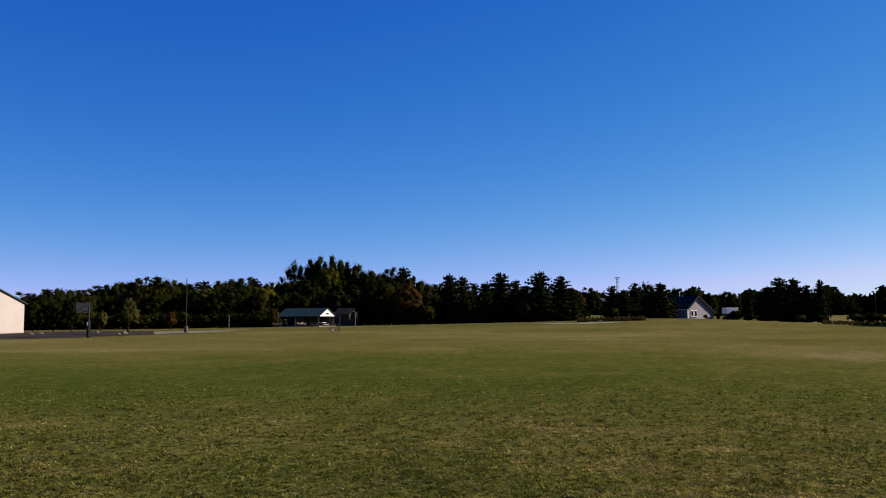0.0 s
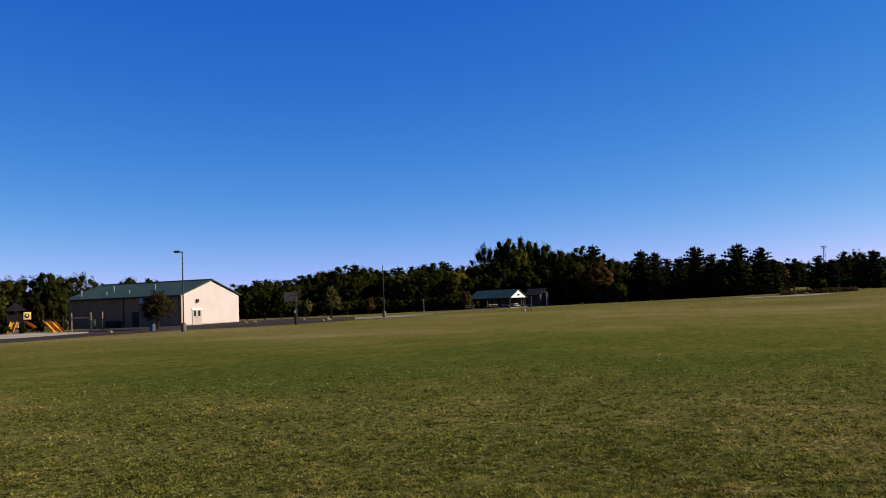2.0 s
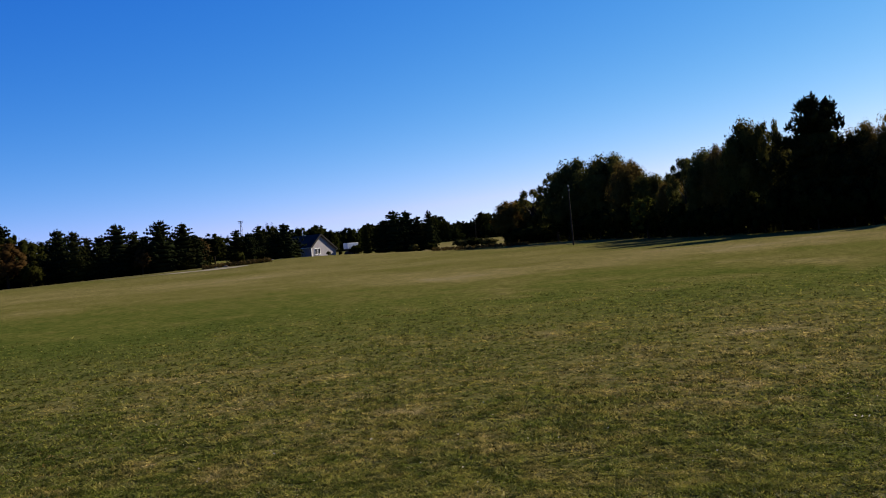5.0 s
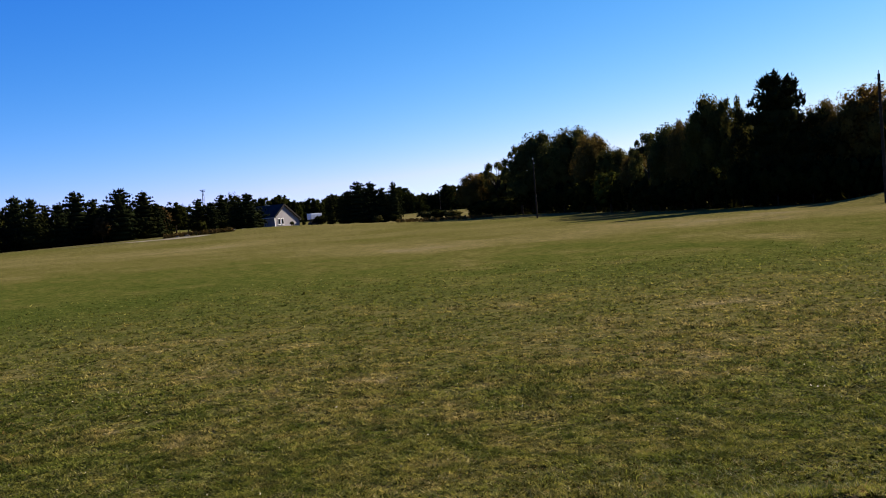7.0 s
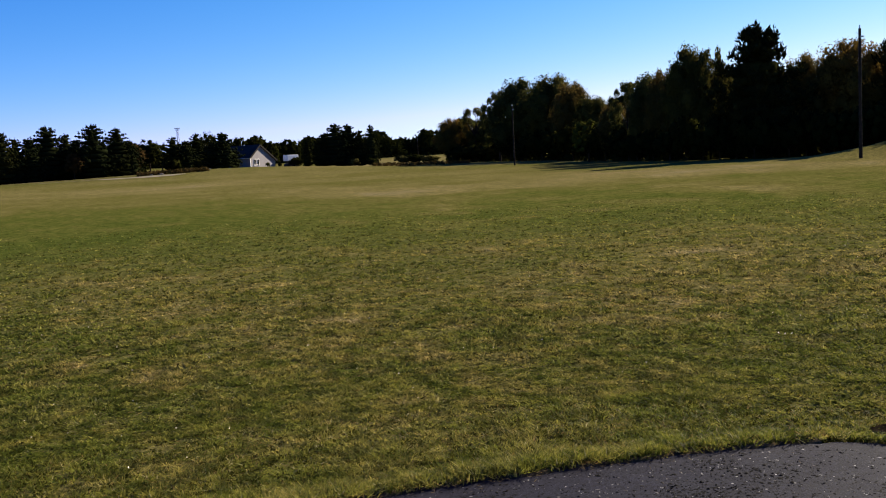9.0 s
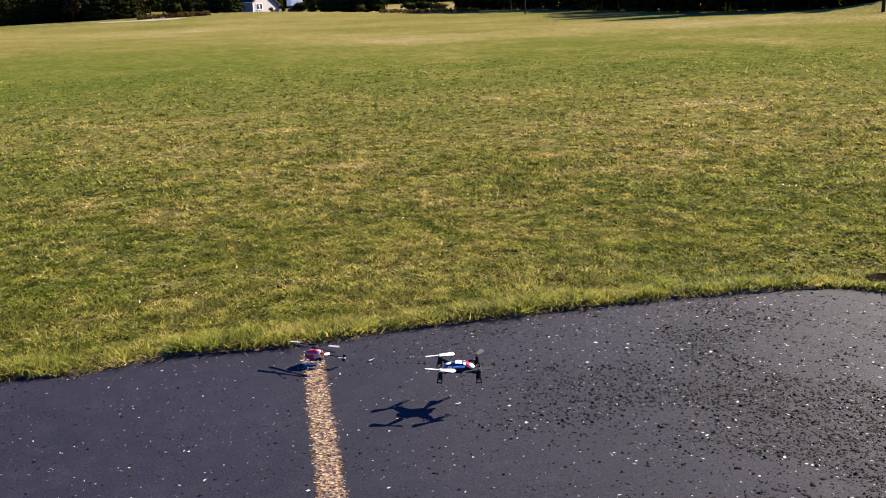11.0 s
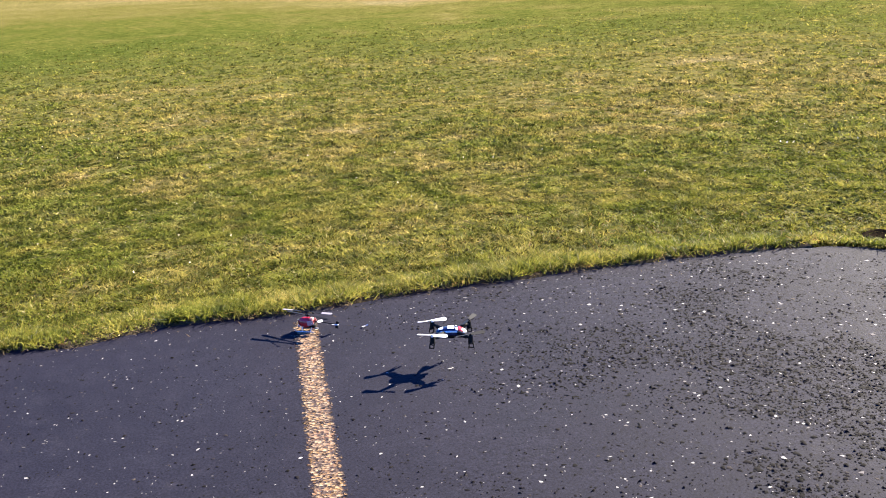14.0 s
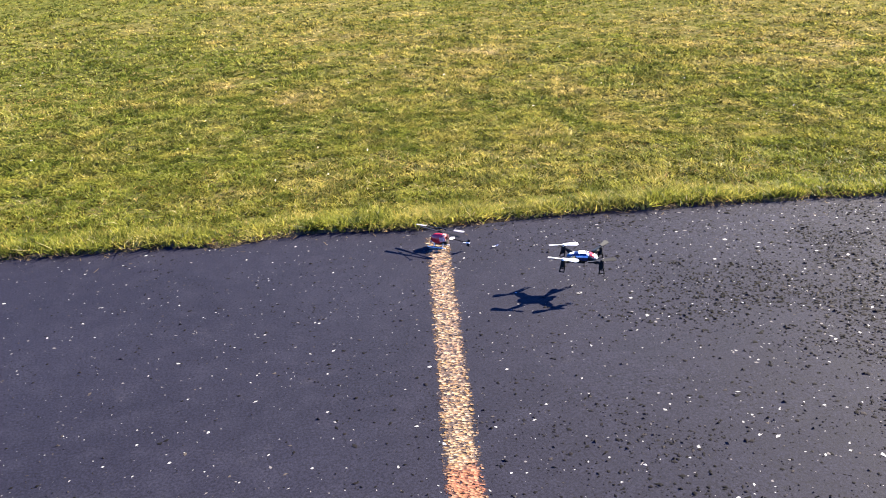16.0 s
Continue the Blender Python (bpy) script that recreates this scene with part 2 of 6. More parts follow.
def pebble_mat(name, stops):
    m, nt, b = blank(name, 0.9, 0.0, 0.05)
    rnd = nt.nodes.new("ShaderNodeNewGeometry").outputs["Random Per Island"]
    r = nt.nodes.new("ShaderNodeValToRGB")
    r.color_ramp.interpolation = "CONSTANT"
    while len(r.color_ramp.elements) < len(stops):
        r.color_ramp.elements.new(0.5)
    for e, (at, col) in zip(r.color_ramp.elements, stops):
        e.position, e.color = at, (*col, 1.0)
    nt.links.new(rnd, r.inputs[0])
    nt.links.new(r.outputs[0], b.inputs["Base Color"])
    return m


M = {
    "ground": make_ground(),
    "blade": leafy("grass_blades", (0.78, 0.81, 0.68), (1.36, 1.33, 1.12), 0.40, True, 0.18, 0.012),
    "edge_blade": leafy("edge_grass_blades", (0.52, 0.58, 0.48), (2.20, 2.18, 1.70), 0.45, True, 0.55),
    "weed_leaf": leafy("broad_weed_leaves", (0.072, 0.09, 0.0144), (0.1728, 0.1692, 0.0432), 0.3),
    "dry_blade": leafy("dry_straw_blades", (0.150, 0.102, 0.030), (0.285, 0.215, 0.095), 0.3),
    # very dark leaf colour, standing for the shade between grass clumps
    "shade_tuft": leafy("shade_grass_tufts", (0.0158, 0.0202, 0.0043), (0.0396, 0.0418, 0.0094), 0.25),
    "dry_strip": coat("dry_pale_grass", (0.1584, 0.1332, 0.0612), (0.108, 0.0972, 0.036), 0.95, 0, 0.4, 6.0, 0.5, 0.03, 0.0),
    "thatch": coat("dark_soil_and_thatch", (0.0288, 0.0223, 0.0122), (0.0612, 0.0475, 0.0259), 0.95, 0, 9.0, 60.0, 0.8, 0.02, 0.0),
    # soil darkened for the shadow in the corner's hollow
    "soil": coat("shadow_dark_soil", (0.0072, 0.0055, 0.0036), (0.0144, 0.0110, 0.0070), 0.95, 0, 12.0, 70.0, 0.8, 0.02, 0.0),
    "straw": leafy("dry_grass", (0.144, 0.1116, 0.0612), (0.0324, 0.023, 0.0122), 0.1),
    "clover": leafy("white_clover", (0.52, 0.52, 0.46), (0.40, 0.40, 0.33), 0.2),
    "asphalt": make_asphalt(),
    "line": make_line(),
    "stones": pebble_mat("loose_dark_stones", [(0.0, (0.0032, 0.003, 0.0032)), (0.6, (0.0058, 0.005, 0.0054)), (0.93, (0.0216, 0.0187, 0.0173))]),
    "chips": pebble_mat("pale_stone_chips", [(0.0, (0.216, 0.2088, 0.1944)), (0.45, (0.0936, 0.0864, 0.0828)), (0.75, (0.0432, 0.036, 0.0302)), (0.93, (0.3024, 0.288, 0.2736))]),
    "dull": coat("weathered_grey_steel", (0.108, 0.1044, 0.1008), (0.072, 0.0698, 0.067), 0.7, 0, 2.0, 15.0),
    # one broad leaf in two colours: oak darkened as shaded, sunny lightened as lit
    "oak": leafy("shaded_broad_leaves", (0.0072, 0.0095, 0.0024), (0.0132, 0.0148, 0.0037), 0.15),
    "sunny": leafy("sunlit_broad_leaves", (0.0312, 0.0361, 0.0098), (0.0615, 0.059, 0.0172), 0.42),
    "autumn": leafy("turning_leaves", (0.062, 0.046, 0.0125), (0.108, 0.077, 0.0205), 0.50),
    "olive": leafy("olive_leaves", (0.0328, 0.0328, 0.0098), (0.0508, 0.0476, 0.0139), 0.12),
    "thinleaf": leafy("thin_brown_leaves", (0.0115, 0.0111, 0.0049), (0.0172, 0.0156, 0.0070), 0.15),
    "russet": leafy("russet_leaves", (0.023, 0.0148, 0.0057), (0.0344, 0.0205, 0.0074), 0.12),
    "lime": leafy("yellow_green_leaves", (0.0279, 0.0328, 0.0057), (0.0426, 0.0451, 0.0082), 0.2),
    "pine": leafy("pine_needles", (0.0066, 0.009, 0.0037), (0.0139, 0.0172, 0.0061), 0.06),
    "bark": coat("bark", (0.0158, 0.0115, 0.0079), (0.0288, 0.0216, 0.0158), 0.9, 0, 2.0, 14.0, 0.8, 0.04, 0.02),
    "weeds": leafy("brown_weeds", (0.0396, 0.0288, 0.013), (0.0216, 0.0202, 0.0065), 0.2),
    "cream": coat("cream_metal_siding", (0.324, 0.2772, 0.2628), (0.3024, 0.2592, 0.2448), 0.6, 0, 0.5, 6.0, 0.1, 0.01),
    # side wall's tan holds its shade too, so it is darker than the gable
    "taupe": coat("shaded_tan_metal_siding", (0.3096, 0.162, 0.0792), (0.2736, 0.144, 0.0706), 0.6, 0, 0.5, 6.0, 0.1, 0.01, 0.03),
    "roof": coat("green_metal_roof", (0.0094, 0.023, 0.0166), (0.0122, 0.0281, 0.0202), 0.55, 0, 0.4, 5.0, 0.1, 0.01, 0.2),
    "slate": coat("dark_shingles", (0.0158, 0.0137, 0.0122), (0.0245, 0.0209, 0.0187), 0.85, 0, 0.7, 6.0, 0.3, 0.02, 0.02),
    "white": coat("white_paint", (0.78, 0.77, 0.75), (0.70, 0.69, 0.66), 0.55, 0, 0.8, 9.0),
    "siding": coat("pale_grey_siding", (0.205, 0.190, 0.202), (0.176, 0.164, 0.175), 0.6, 0, 0.5, 5.0),
    "tan": coat("tan_weathered_wood", (0.2448, 0.18, 0.1008), (0.1944, 0.144, 0.0792), 0.75, 0, 1.5, 12.0, 0.4, 0.01),
    "door": coat("pale_tan_door_paint", (0.2592, 0.2088, 0.1836), (0.2304, 0.1872, 0.162), 0.6, 0, 0.8, 9.0),
    "darkwood": coat("dark_stained_wood", (0.0324, 0.023, 0.0173), (0.0504, 0.036, 0.0252), 0.75, 0, 1.5, 10.0, 0.4, 0.01),
    "glass": coat("dark_window_glass", (0.012, 0.014, 0.018), (0.02, 0.022, 0.026), 0.08, 0, 0.6, 3.0, 0.02, 0.002, 0.6),
    "steel": coat("galvanised_steel", (0.36, 0.36, 0.36), (0.28, 0.28, 0.29), 0.45, 0.7, 2.0, 15.0),
    "bronze": coat("dark_bronze_metal", (0.0252, 0.023, 0.0216), (0.036, 0.0324, 0.0302), 0.5, 0.3, 2.0, 15.0),
    "concrete": coat("concrete", (0.2304, 0.2016, 0.1656), (0.1872, 0.1656, 0.1368), 0.9, 0, 0.3, 8.0, 0.3, 0.01, 0.0),
    "gravel": coat("pale_gravel", (0.1512, 0.1368, 0.1152), (0.1188, 0.1066, 0.0864), 0.95, 0, 0.25, 5.0, 0.6, 0.03, 0.0),
    "pad": coat("worn_gravel_and_grass", (0.18, 0.1584, 0.1188), (0.1224, 0.1116, 0.0612), 0.95, 0, 0.3, 3.0, 0.5, 0.03, 0.0),
    "lot": coat("old_asphalt", (0.0259, 0.023, 0.0223), (0.0338, 0.0295, 0.0288), 0.85, 0, 0.15, 4.0, 0.3, 0.01, 0.0),
    "rock": coat("pale_limestone", (0.1152, 0.0936, 0.072), (0.0792, 0.0648, 0.0504), 0.9, 0, 1.5, 9.0, 0.7, 0.05, 0.0),
    "orange": coat("yellow_orange_plastic", (0.42, 0.165, 0.012), (0.28, 0.10, 0.008), 0.6, 0, 1.6, 10.0, 0.05, 0.005, 0.15),
    "yellow": coat("pale_yellow_plastic", (0.62, 0.42, 0.12), (0.55, 0.36, 0.10), 0.5, 0, 1.0, 10.0, 0.05, 0.005, 0.2),
    "tower": coat("brown_black_coated_steel", (0.0072, 0.0058, 0.0054), (0.0108, 0.0086, 0.0079), 0.5, 0, 1.5, 10.0),
    "brick": coat("faded_red_paint", (0.2448, 0.0648, 0.0432), (0.2016, 0.0504, 0.036), 0.6, 0, 1.5, 10.0),
    "binblue": coat("blue_grey_plastic", (0.036, 0.0504, 0.0864), (0.0504, 0.0648, 0.1008), 0.55, 0, 1.5, 10.0),
    "red": coat("red_plastic", (0.36, 0.012, 0.016), (0.24, 0.008, 0.010), 0.25, 0, 20.0, 200.0, 0.03, 0.001, 0.6),
    "blue": coat("navy_blue_plastic", (0.007, 0.010, 0.030), (0.010, 0.014, 0.040), 0.25, 0, 30.0, 200.0, 0.03, 0.001, 0.6),
    "gloss": coat("white_gloss_plastic", (0.60, 0.58, 0.57), (0.52, 0.50, 0.50), 0.3, 0, 30.0, 200.0, 0.03, 0.001, 0.6),
    "black": coat("black_plastic", (0.003, 0.003, 0.0035), (0.005, 0.005, 0.0055), 0.6, 0, 30.0, 200.0, 0.05, 0.001, 0.12),
    "rose": coat("pinkish_translucent_plastic", (0.42, 0.22, 0.20), (0.34, 0.17, 0.15), 0.35, 0, 30.0, 200.0, 0.03, 0.001, 0.4),
    "silver": coat("bright_metal", (0.65, 0.65, 0.66), (0.55, 0.55, 0.57), 0.3, 0.9, 30.0, 200.0),
}

# ---- helpers of this place ----


def step(a, b, v):
    k = min(1.0, max(0.0, (v - a) / (b - a)))
    return k * k * (3 - 2 * k)


def bell(v):
    return math.exp(-v * v)


def height(x, y):
    """The field: level by the lot, rising gently ahead, a low mound, a bank, higher land far off."""
    r = math.hypot(x, y)
    h = 1.35 * step(90, 190, y) * bell((x - 30) / 55)
    h += 0.75 * bell((x - 46) / 18) * bell((y - 178) / 38)
    h += 0.40 * step(90, 140, r) * step(10, -40, x)
    h += 3.5 * step(47, 70, x) * step(50, 38, y)
    h += 6.5 * step(210, 620, r)
    h += 0.05 * step(7, 30, r) * noise.noise(Vector((x * 0.07, y * 0.07, 0.3)))
    h += 0.02 * step(5, 10, r) * noise.noise(Vector((x * 0.5, y * 0.5, 7.3)))
    return h - 0.02


def polar(az, r):
    return r * math.sin(radians(az)), r * math.cos(radians(az))


def spot(az, r):
    x, y = polar(az, r)
    return x, y, height(x, y)


def rise(el, r):
    """The height of what shows at that elevation from the eye."""
    return 1.55 + r * math.tan(radians(el))


def part(name, bm, material, parent=None, label=""):
    me = bpy.data.meshes.new(name)
    bm.normal_update()
    bm.to_mesh(me)
    bm.free()
    me.materials.append(M[material])
    ob = new(name, me)
    ob.parent = parent
    if label:
        ob["label"] = label
    return ob


def thing(name, m, label, category, group="", kind=""):
    ob = new(name)
    ob.matrix_world = m
    ob.empty_display_size = 0.1
    return tagged(ob, label, category, group, kind)


def box(size, at=(0, 0, 0), turn=(0, 0, 0), soft=0.0, bm=None):
    bm = bm or bmesh.new()
    made = bmesh.ops.create_cube(bm, size=1, matrix=pose(*at, *turn) @ Matrix.Diagonal((*size, 1)))
    if soft:
        edges = list({e for v in made["verts"] for e in v.link_edges})
        bmesh.ops.bevel(bm, geom=edges, offset=soft, segments=2, affect="EDGES", profile=0.5)
    return bm


def rod(a, b, r0, r1=None, n=8, bm=None):
    bm = bm or bmesh.new()
    a, b = Vector(a), Vector(b)
    m = Matrix.Translation((a + b) / 2) @ (b - a).to_track_quat("Z", "Y").to_matrix().to_4x4()
    bmesh.ops.create_cone(bm, cap_ends=True, segments=n, radius1=r0, radius2=r0 if r1 is None else r1, depth=(b - a).length, matrix=m)
    return bm


def slab(outline, z0, z1, bm=None):
    """A prism over an outline in x and y."""
    bm = bm or bmesh.new()
    low, top = [bm.verts.new((x, y, z0)) for x, y in outline], [bm.verts.new((x, y, z1)) for x, y in outline]
    bm.faces.new(top)
    bm.faces.new(low[::-1])
    n = len(outline)
    for i in range(n):
        bm.faces.new((low[i], low[(i + 1) % n], top[(i + 1) % n], top[i]))
    bmesh.ops.recalc_face_normals(bm, faces=bm.faces)
    return bm


def extruded(profile, axis_len, bm=None):
    """A profile in x and z pulled along y."""
    bm = bm or bmesh.new()
    a, b = [bm.verts.new((x, 0, z)) for x, z in profile], [bm.verts.new((x, axis_len, z)) for x, z in profile]
    bm.faces.new(a)
    bm.faces.new(b[::-1])
    n = len(profile)
    for i in range(n):
        bm.faces.new((a[i], b[i], b[(i + 1) % n], a[(i + 1) % n]))
    bmesh.ops.recalc_face_normals(bm, faces=bm.faces)
    return bm


def sheet(name, verts, faces, material, smooth=False, normals=None):
    """A mesh out of arrays of computed vertices and equal-sided faces, shaded by normals of its own where given."""
    verts, faces = np.asarray(verts, np.float32), np.asarray(faces, np.int32)
    me = bpy.data.meshes.new(name)
    k = faces.shape[1]
    me.vertices.add(len(verts))
    me.vertices.foreach_set("co", verts.ravel())
    me.loops.add(faces.size)
    me.loops.foreach_set("vertex_index", faces.ravel())
    me.polygons.add(len(faces))
    me.polygons.foreach_set("loop_start", np.arange(len(faces), dtype=np.int32) * k)
    me.polygons.foreach_set("loop_total", np.full(len(faces), k, np.int32))
    if smooth:
        me.polygons.foreach_set("use_smooth", np.ones(len(faces), bool))
    me.update(calc_edges=True)
    if normals is not None:
        me.polygons.foreach_set("use_smooth", np.ones(len(faces), bool))
        me.normals_split_custom_set_from_vertices(normals.tolist())
    me.materials.append(M[material])
    return new(name, me)


# ---- ground ----


def lattice(ix, iy, seed):
    v = np.sin(ix * 127.1 + iy * 311.7 + seed * 74.7) * 43758.5453
    return v - np.floor(v)


def soft_noise(x, y, seed):
    """Smooth noise from 0 to 1 over arrays of places."""
    ix, iy = np.floor(x), np.floor(y)
    fx, fy = x - ix, y - iy
    fx, fy = fx * fx * (3 - 2 * fx), fy * fy * (3 - 2 * fy)
    a, b = lattice(ix, iy, seed), lattice(ix + 1, iy, seed)
    c, d = lattice(ix, iy + 1, seed), lattice(ix + 1, iy + 1, seed)
    return (a * (1 - fx) + b * fx) * (1 - fy) + (c * (1 - fx) + d * fx) * fy


def cloud(x, y, scale, seed, octaves=4):
    """Layered noise about zero, to some plus or minus one."""
    total, k, q = 0.0, 1.0, scale
    for i in range(octaves):
        total = total + k * (soft_noise(x * q + 17.3 * i, y * q - 9.1 * i, seed + i) - 0.5)
        k, q = k * 0.55, q * 2.1
    return total * 1.3


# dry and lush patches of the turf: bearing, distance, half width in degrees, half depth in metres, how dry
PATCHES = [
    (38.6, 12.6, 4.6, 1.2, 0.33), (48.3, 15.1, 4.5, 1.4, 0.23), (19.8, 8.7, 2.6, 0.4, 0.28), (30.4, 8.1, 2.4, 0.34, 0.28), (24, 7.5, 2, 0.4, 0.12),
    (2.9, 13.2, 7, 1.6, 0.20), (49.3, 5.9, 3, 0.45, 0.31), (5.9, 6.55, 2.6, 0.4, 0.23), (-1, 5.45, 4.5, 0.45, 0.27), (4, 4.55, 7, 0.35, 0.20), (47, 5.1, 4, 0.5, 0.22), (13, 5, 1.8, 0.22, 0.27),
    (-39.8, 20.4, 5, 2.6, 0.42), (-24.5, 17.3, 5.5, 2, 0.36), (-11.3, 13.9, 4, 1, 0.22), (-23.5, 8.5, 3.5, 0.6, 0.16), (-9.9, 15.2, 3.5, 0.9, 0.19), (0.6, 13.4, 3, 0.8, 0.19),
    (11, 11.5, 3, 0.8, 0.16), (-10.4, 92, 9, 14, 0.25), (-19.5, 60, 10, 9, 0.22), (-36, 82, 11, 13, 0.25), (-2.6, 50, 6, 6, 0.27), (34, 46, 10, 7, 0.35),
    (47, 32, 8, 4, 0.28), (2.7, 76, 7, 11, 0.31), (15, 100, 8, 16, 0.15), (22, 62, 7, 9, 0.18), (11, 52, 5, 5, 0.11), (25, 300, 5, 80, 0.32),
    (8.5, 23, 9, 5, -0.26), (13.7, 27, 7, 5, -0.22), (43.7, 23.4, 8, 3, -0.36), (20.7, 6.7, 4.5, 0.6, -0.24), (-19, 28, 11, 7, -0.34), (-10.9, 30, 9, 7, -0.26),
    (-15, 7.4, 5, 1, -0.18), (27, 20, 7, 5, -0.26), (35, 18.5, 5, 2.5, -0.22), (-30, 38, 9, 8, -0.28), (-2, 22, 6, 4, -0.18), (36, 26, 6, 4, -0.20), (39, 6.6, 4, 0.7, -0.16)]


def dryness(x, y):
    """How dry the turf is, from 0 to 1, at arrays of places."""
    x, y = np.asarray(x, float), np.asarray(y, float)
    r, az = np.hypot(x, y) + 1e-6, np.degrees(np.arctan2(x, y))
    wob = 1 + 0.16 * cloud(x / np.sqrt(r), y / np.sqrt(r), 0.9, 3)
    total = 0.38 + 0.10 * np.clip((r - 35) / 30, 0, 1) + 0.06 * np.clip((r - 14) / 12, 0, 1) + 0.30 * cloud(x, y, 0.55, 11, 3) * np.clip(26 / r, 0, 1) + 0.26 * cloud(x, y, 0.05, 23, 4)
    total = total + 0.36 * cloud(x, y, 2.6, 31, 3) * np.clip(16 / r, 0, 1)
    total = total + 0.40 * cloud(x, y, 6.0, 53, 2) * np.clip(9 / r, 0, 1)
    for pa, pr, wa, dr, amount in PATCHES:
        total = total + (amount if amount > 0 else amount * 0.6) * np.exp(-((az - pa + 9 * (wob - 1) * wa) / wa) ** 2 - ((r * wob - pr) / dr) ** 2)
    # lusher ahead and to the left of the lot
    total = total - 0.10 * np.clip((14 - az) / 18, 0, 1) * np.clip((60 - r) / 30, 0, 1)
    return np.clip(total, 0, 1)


def give_dryness(ob, x, y, tone=None):
    """Stores how dry the turf is, and for blades the tone that each small fan shares."""
    dry = dryness(x, y)
    if tone is not None:
        a = ob.data.attributes.new("tone", "FLOAT", "POINT")
        a.data.foreach_set("value", np.clip(0.5 + 0.75 * cloud(x, y, 12.0, 61, 3) + 0.55 * (tone - 0.5), 0, 1).astype(np.float32))
        dry = np.clip(dry + 0.22 * (((tone * 7.31) % 1.0) - 0.5), 0, 1)
    a = ob.data.attributes.new("dryness", "FLOAT", "POINT")
    a.data.foreach_set("value", dry.astype(np.float32))
    return ob


N, REACH, BEND = 170, 4000.0, 9.0
axis = [REACH * math.sinh(BEND * i / N) / math.sinh(BEND) for i in range(-N, N + 1)]
gv = np.array([(x, y, height(x, y)) for y in axis for x in axis])
K = 2 * N + 1
gi = np.arange(K * K).reshape(K, K)
gf = np.stack([gi[:-1, :-1], gi[:-1, 1:], gi[1:, 1:], gi[1:, :-1]], -1).reshape(-1, 4)
ground = sheet("ground", gv, gf, "ground", True)
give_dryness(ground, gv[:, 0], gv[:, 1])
tagged(ground, "broad mown grass field with green, yellow and straw patches", "field", kind="structure")

# the edge of the lot, from its far left round its corner on the right
EDGE = [(-30, 14.5), (-16, 8.8), (-9, 6.42), (-5.4, 5.29), (-4.45, 5.04), (-2.6, 4.55), (-1.03, 4.14), (-0.30, 3.95), (-0.05, 3.85), (0.28, 3.87), (0.75, 3.70), (1.38, 3.59), (2.10, 3.42), (2.70, 3.24),
        (3.10, 3.10), (3.36, 2.98), (3.50, 2.84), (3.62, 2.60), (3.75, 2.1), (3.95, 1.2), (4.3, -1.5), (5.0, -8)]


def along(points, s):
    """The point at a share s of a line's length."""
    lens = [math.dist(a, b) for a, b in zip(points, points[1:])]
    left = s * sum(lens)
    for a, b, d in zip(points, points[1:], lens):
        if left <= d:
            return a[0] + (b[0] - a[0]) * left / d, a[1] + (b[1] - a[1]) * left / d
        left -= d
    return points[-1]


def ragged_edge():
    out = []
    for a, b in zip(EDGE, EDGE[1:]):
        n = max(1, int(math.dist(a, b) / 0.06)) if abs(a[0]) < 6 else 4
        for i in range(n):
            x, y = a[0] + (b[0] - a[0]) * i / n, a[1] + (b[1] - a[1]) * i / n
            k = 0.03 * noise.noise(Vector((x * 5, y * 5, 1))) + 0.012 * noise.noise(Vector((x * 22, y * 22, 4)))
            out.append((x, y + k))
    return out


LOT_EDGE = ragged_edge()
bm = slab(LOT_EDGE + [(6, -40), (-60, -40), (-60, 26)], -0.12, 0.0)
tagged(part("car_park", bm, "asphalt"), "dark sealed asphalt car park with ragged grassy edge", "pavement", kind="structure")

# the turf stands a little proud of the asphalt along its ragged edge
LIP_OFF, LIP_UP = (-0.06, -0.012, 0.004, 0.05, 0.14, 0.34), (0.0, 0.0, 0.008, 0.015, 0.010, -0.022)
lip_v, lip_f = [], []
lip = [p for p in LOT_EDGE if -7 < p[0] < 3.38]
for (ax, ay), (bx, by) in zip(lip, lip[1:]):
    dx, dy = bx - ax, by - ay
    d = math.hypot(dx, dy)
    nx, ny = -dy / d, dx / d
    k = len(lip_v)
    for j, (off, up) in enumerate(zip(LIP_OFF[1:], (-0.01, *LIP_UP[2:]))):
        wob = 0.010 * noise.noise(Vector((ax * 9, ay * 9, j)))
        lip_v.append((ax + nx * (off + wob), ay + ny * (off + wob), up + 0.006 * noise.noise(Vector((ax * 14, ay * 14, j + 5)))))
    if k:
        lip_f += [(k - 5 + j, k + j, k + j + 1, k - 4 + j) for j in range(4)]
# the strip's dark colour also stands for the shade below the grass
tagged(sheet("turf_edge", lip_v, lip_f, "thatch", True), "dark soil and thatch where the turf meets the asphalt, also its edge shade", "turf edge", kind="structure")

# the painted line runs from the grass edge back across the lot
LINE_A, LINE_B = Vector((0.845, 3.56, 0.0)), Vector((0.345, 1.79, 0.0))
way_line = (LINE_B - LINE_A).normalized()
bm = bmesh.new()
rows_l = []
for i in range(120):
    y = -i * 0.04
    rows_l.append([bm.verts.new((s * 0.056 + 0.006 * noise.noise(Vector((s, y * 9, 2))), y, 0.0012)) for s in (-1, -0.33, 0.33, 1)])
for a, b in zip(rows_l, rows_l[1:]):
    for i in range(3):
        bm.faces.new((a[i], b[i], b[i + 1], a[i + 1]))
line = part("parking_line", bm, "line")
line.matrix_world = Matrix.Translation(LINE_A) @ Matrix.Rotation(math.atan2(way_line.x, -way_line.y), 4, "Z")
tagged(line, "worn yellow painted parking line on coarse asphalt", "road marking", kind="structure")


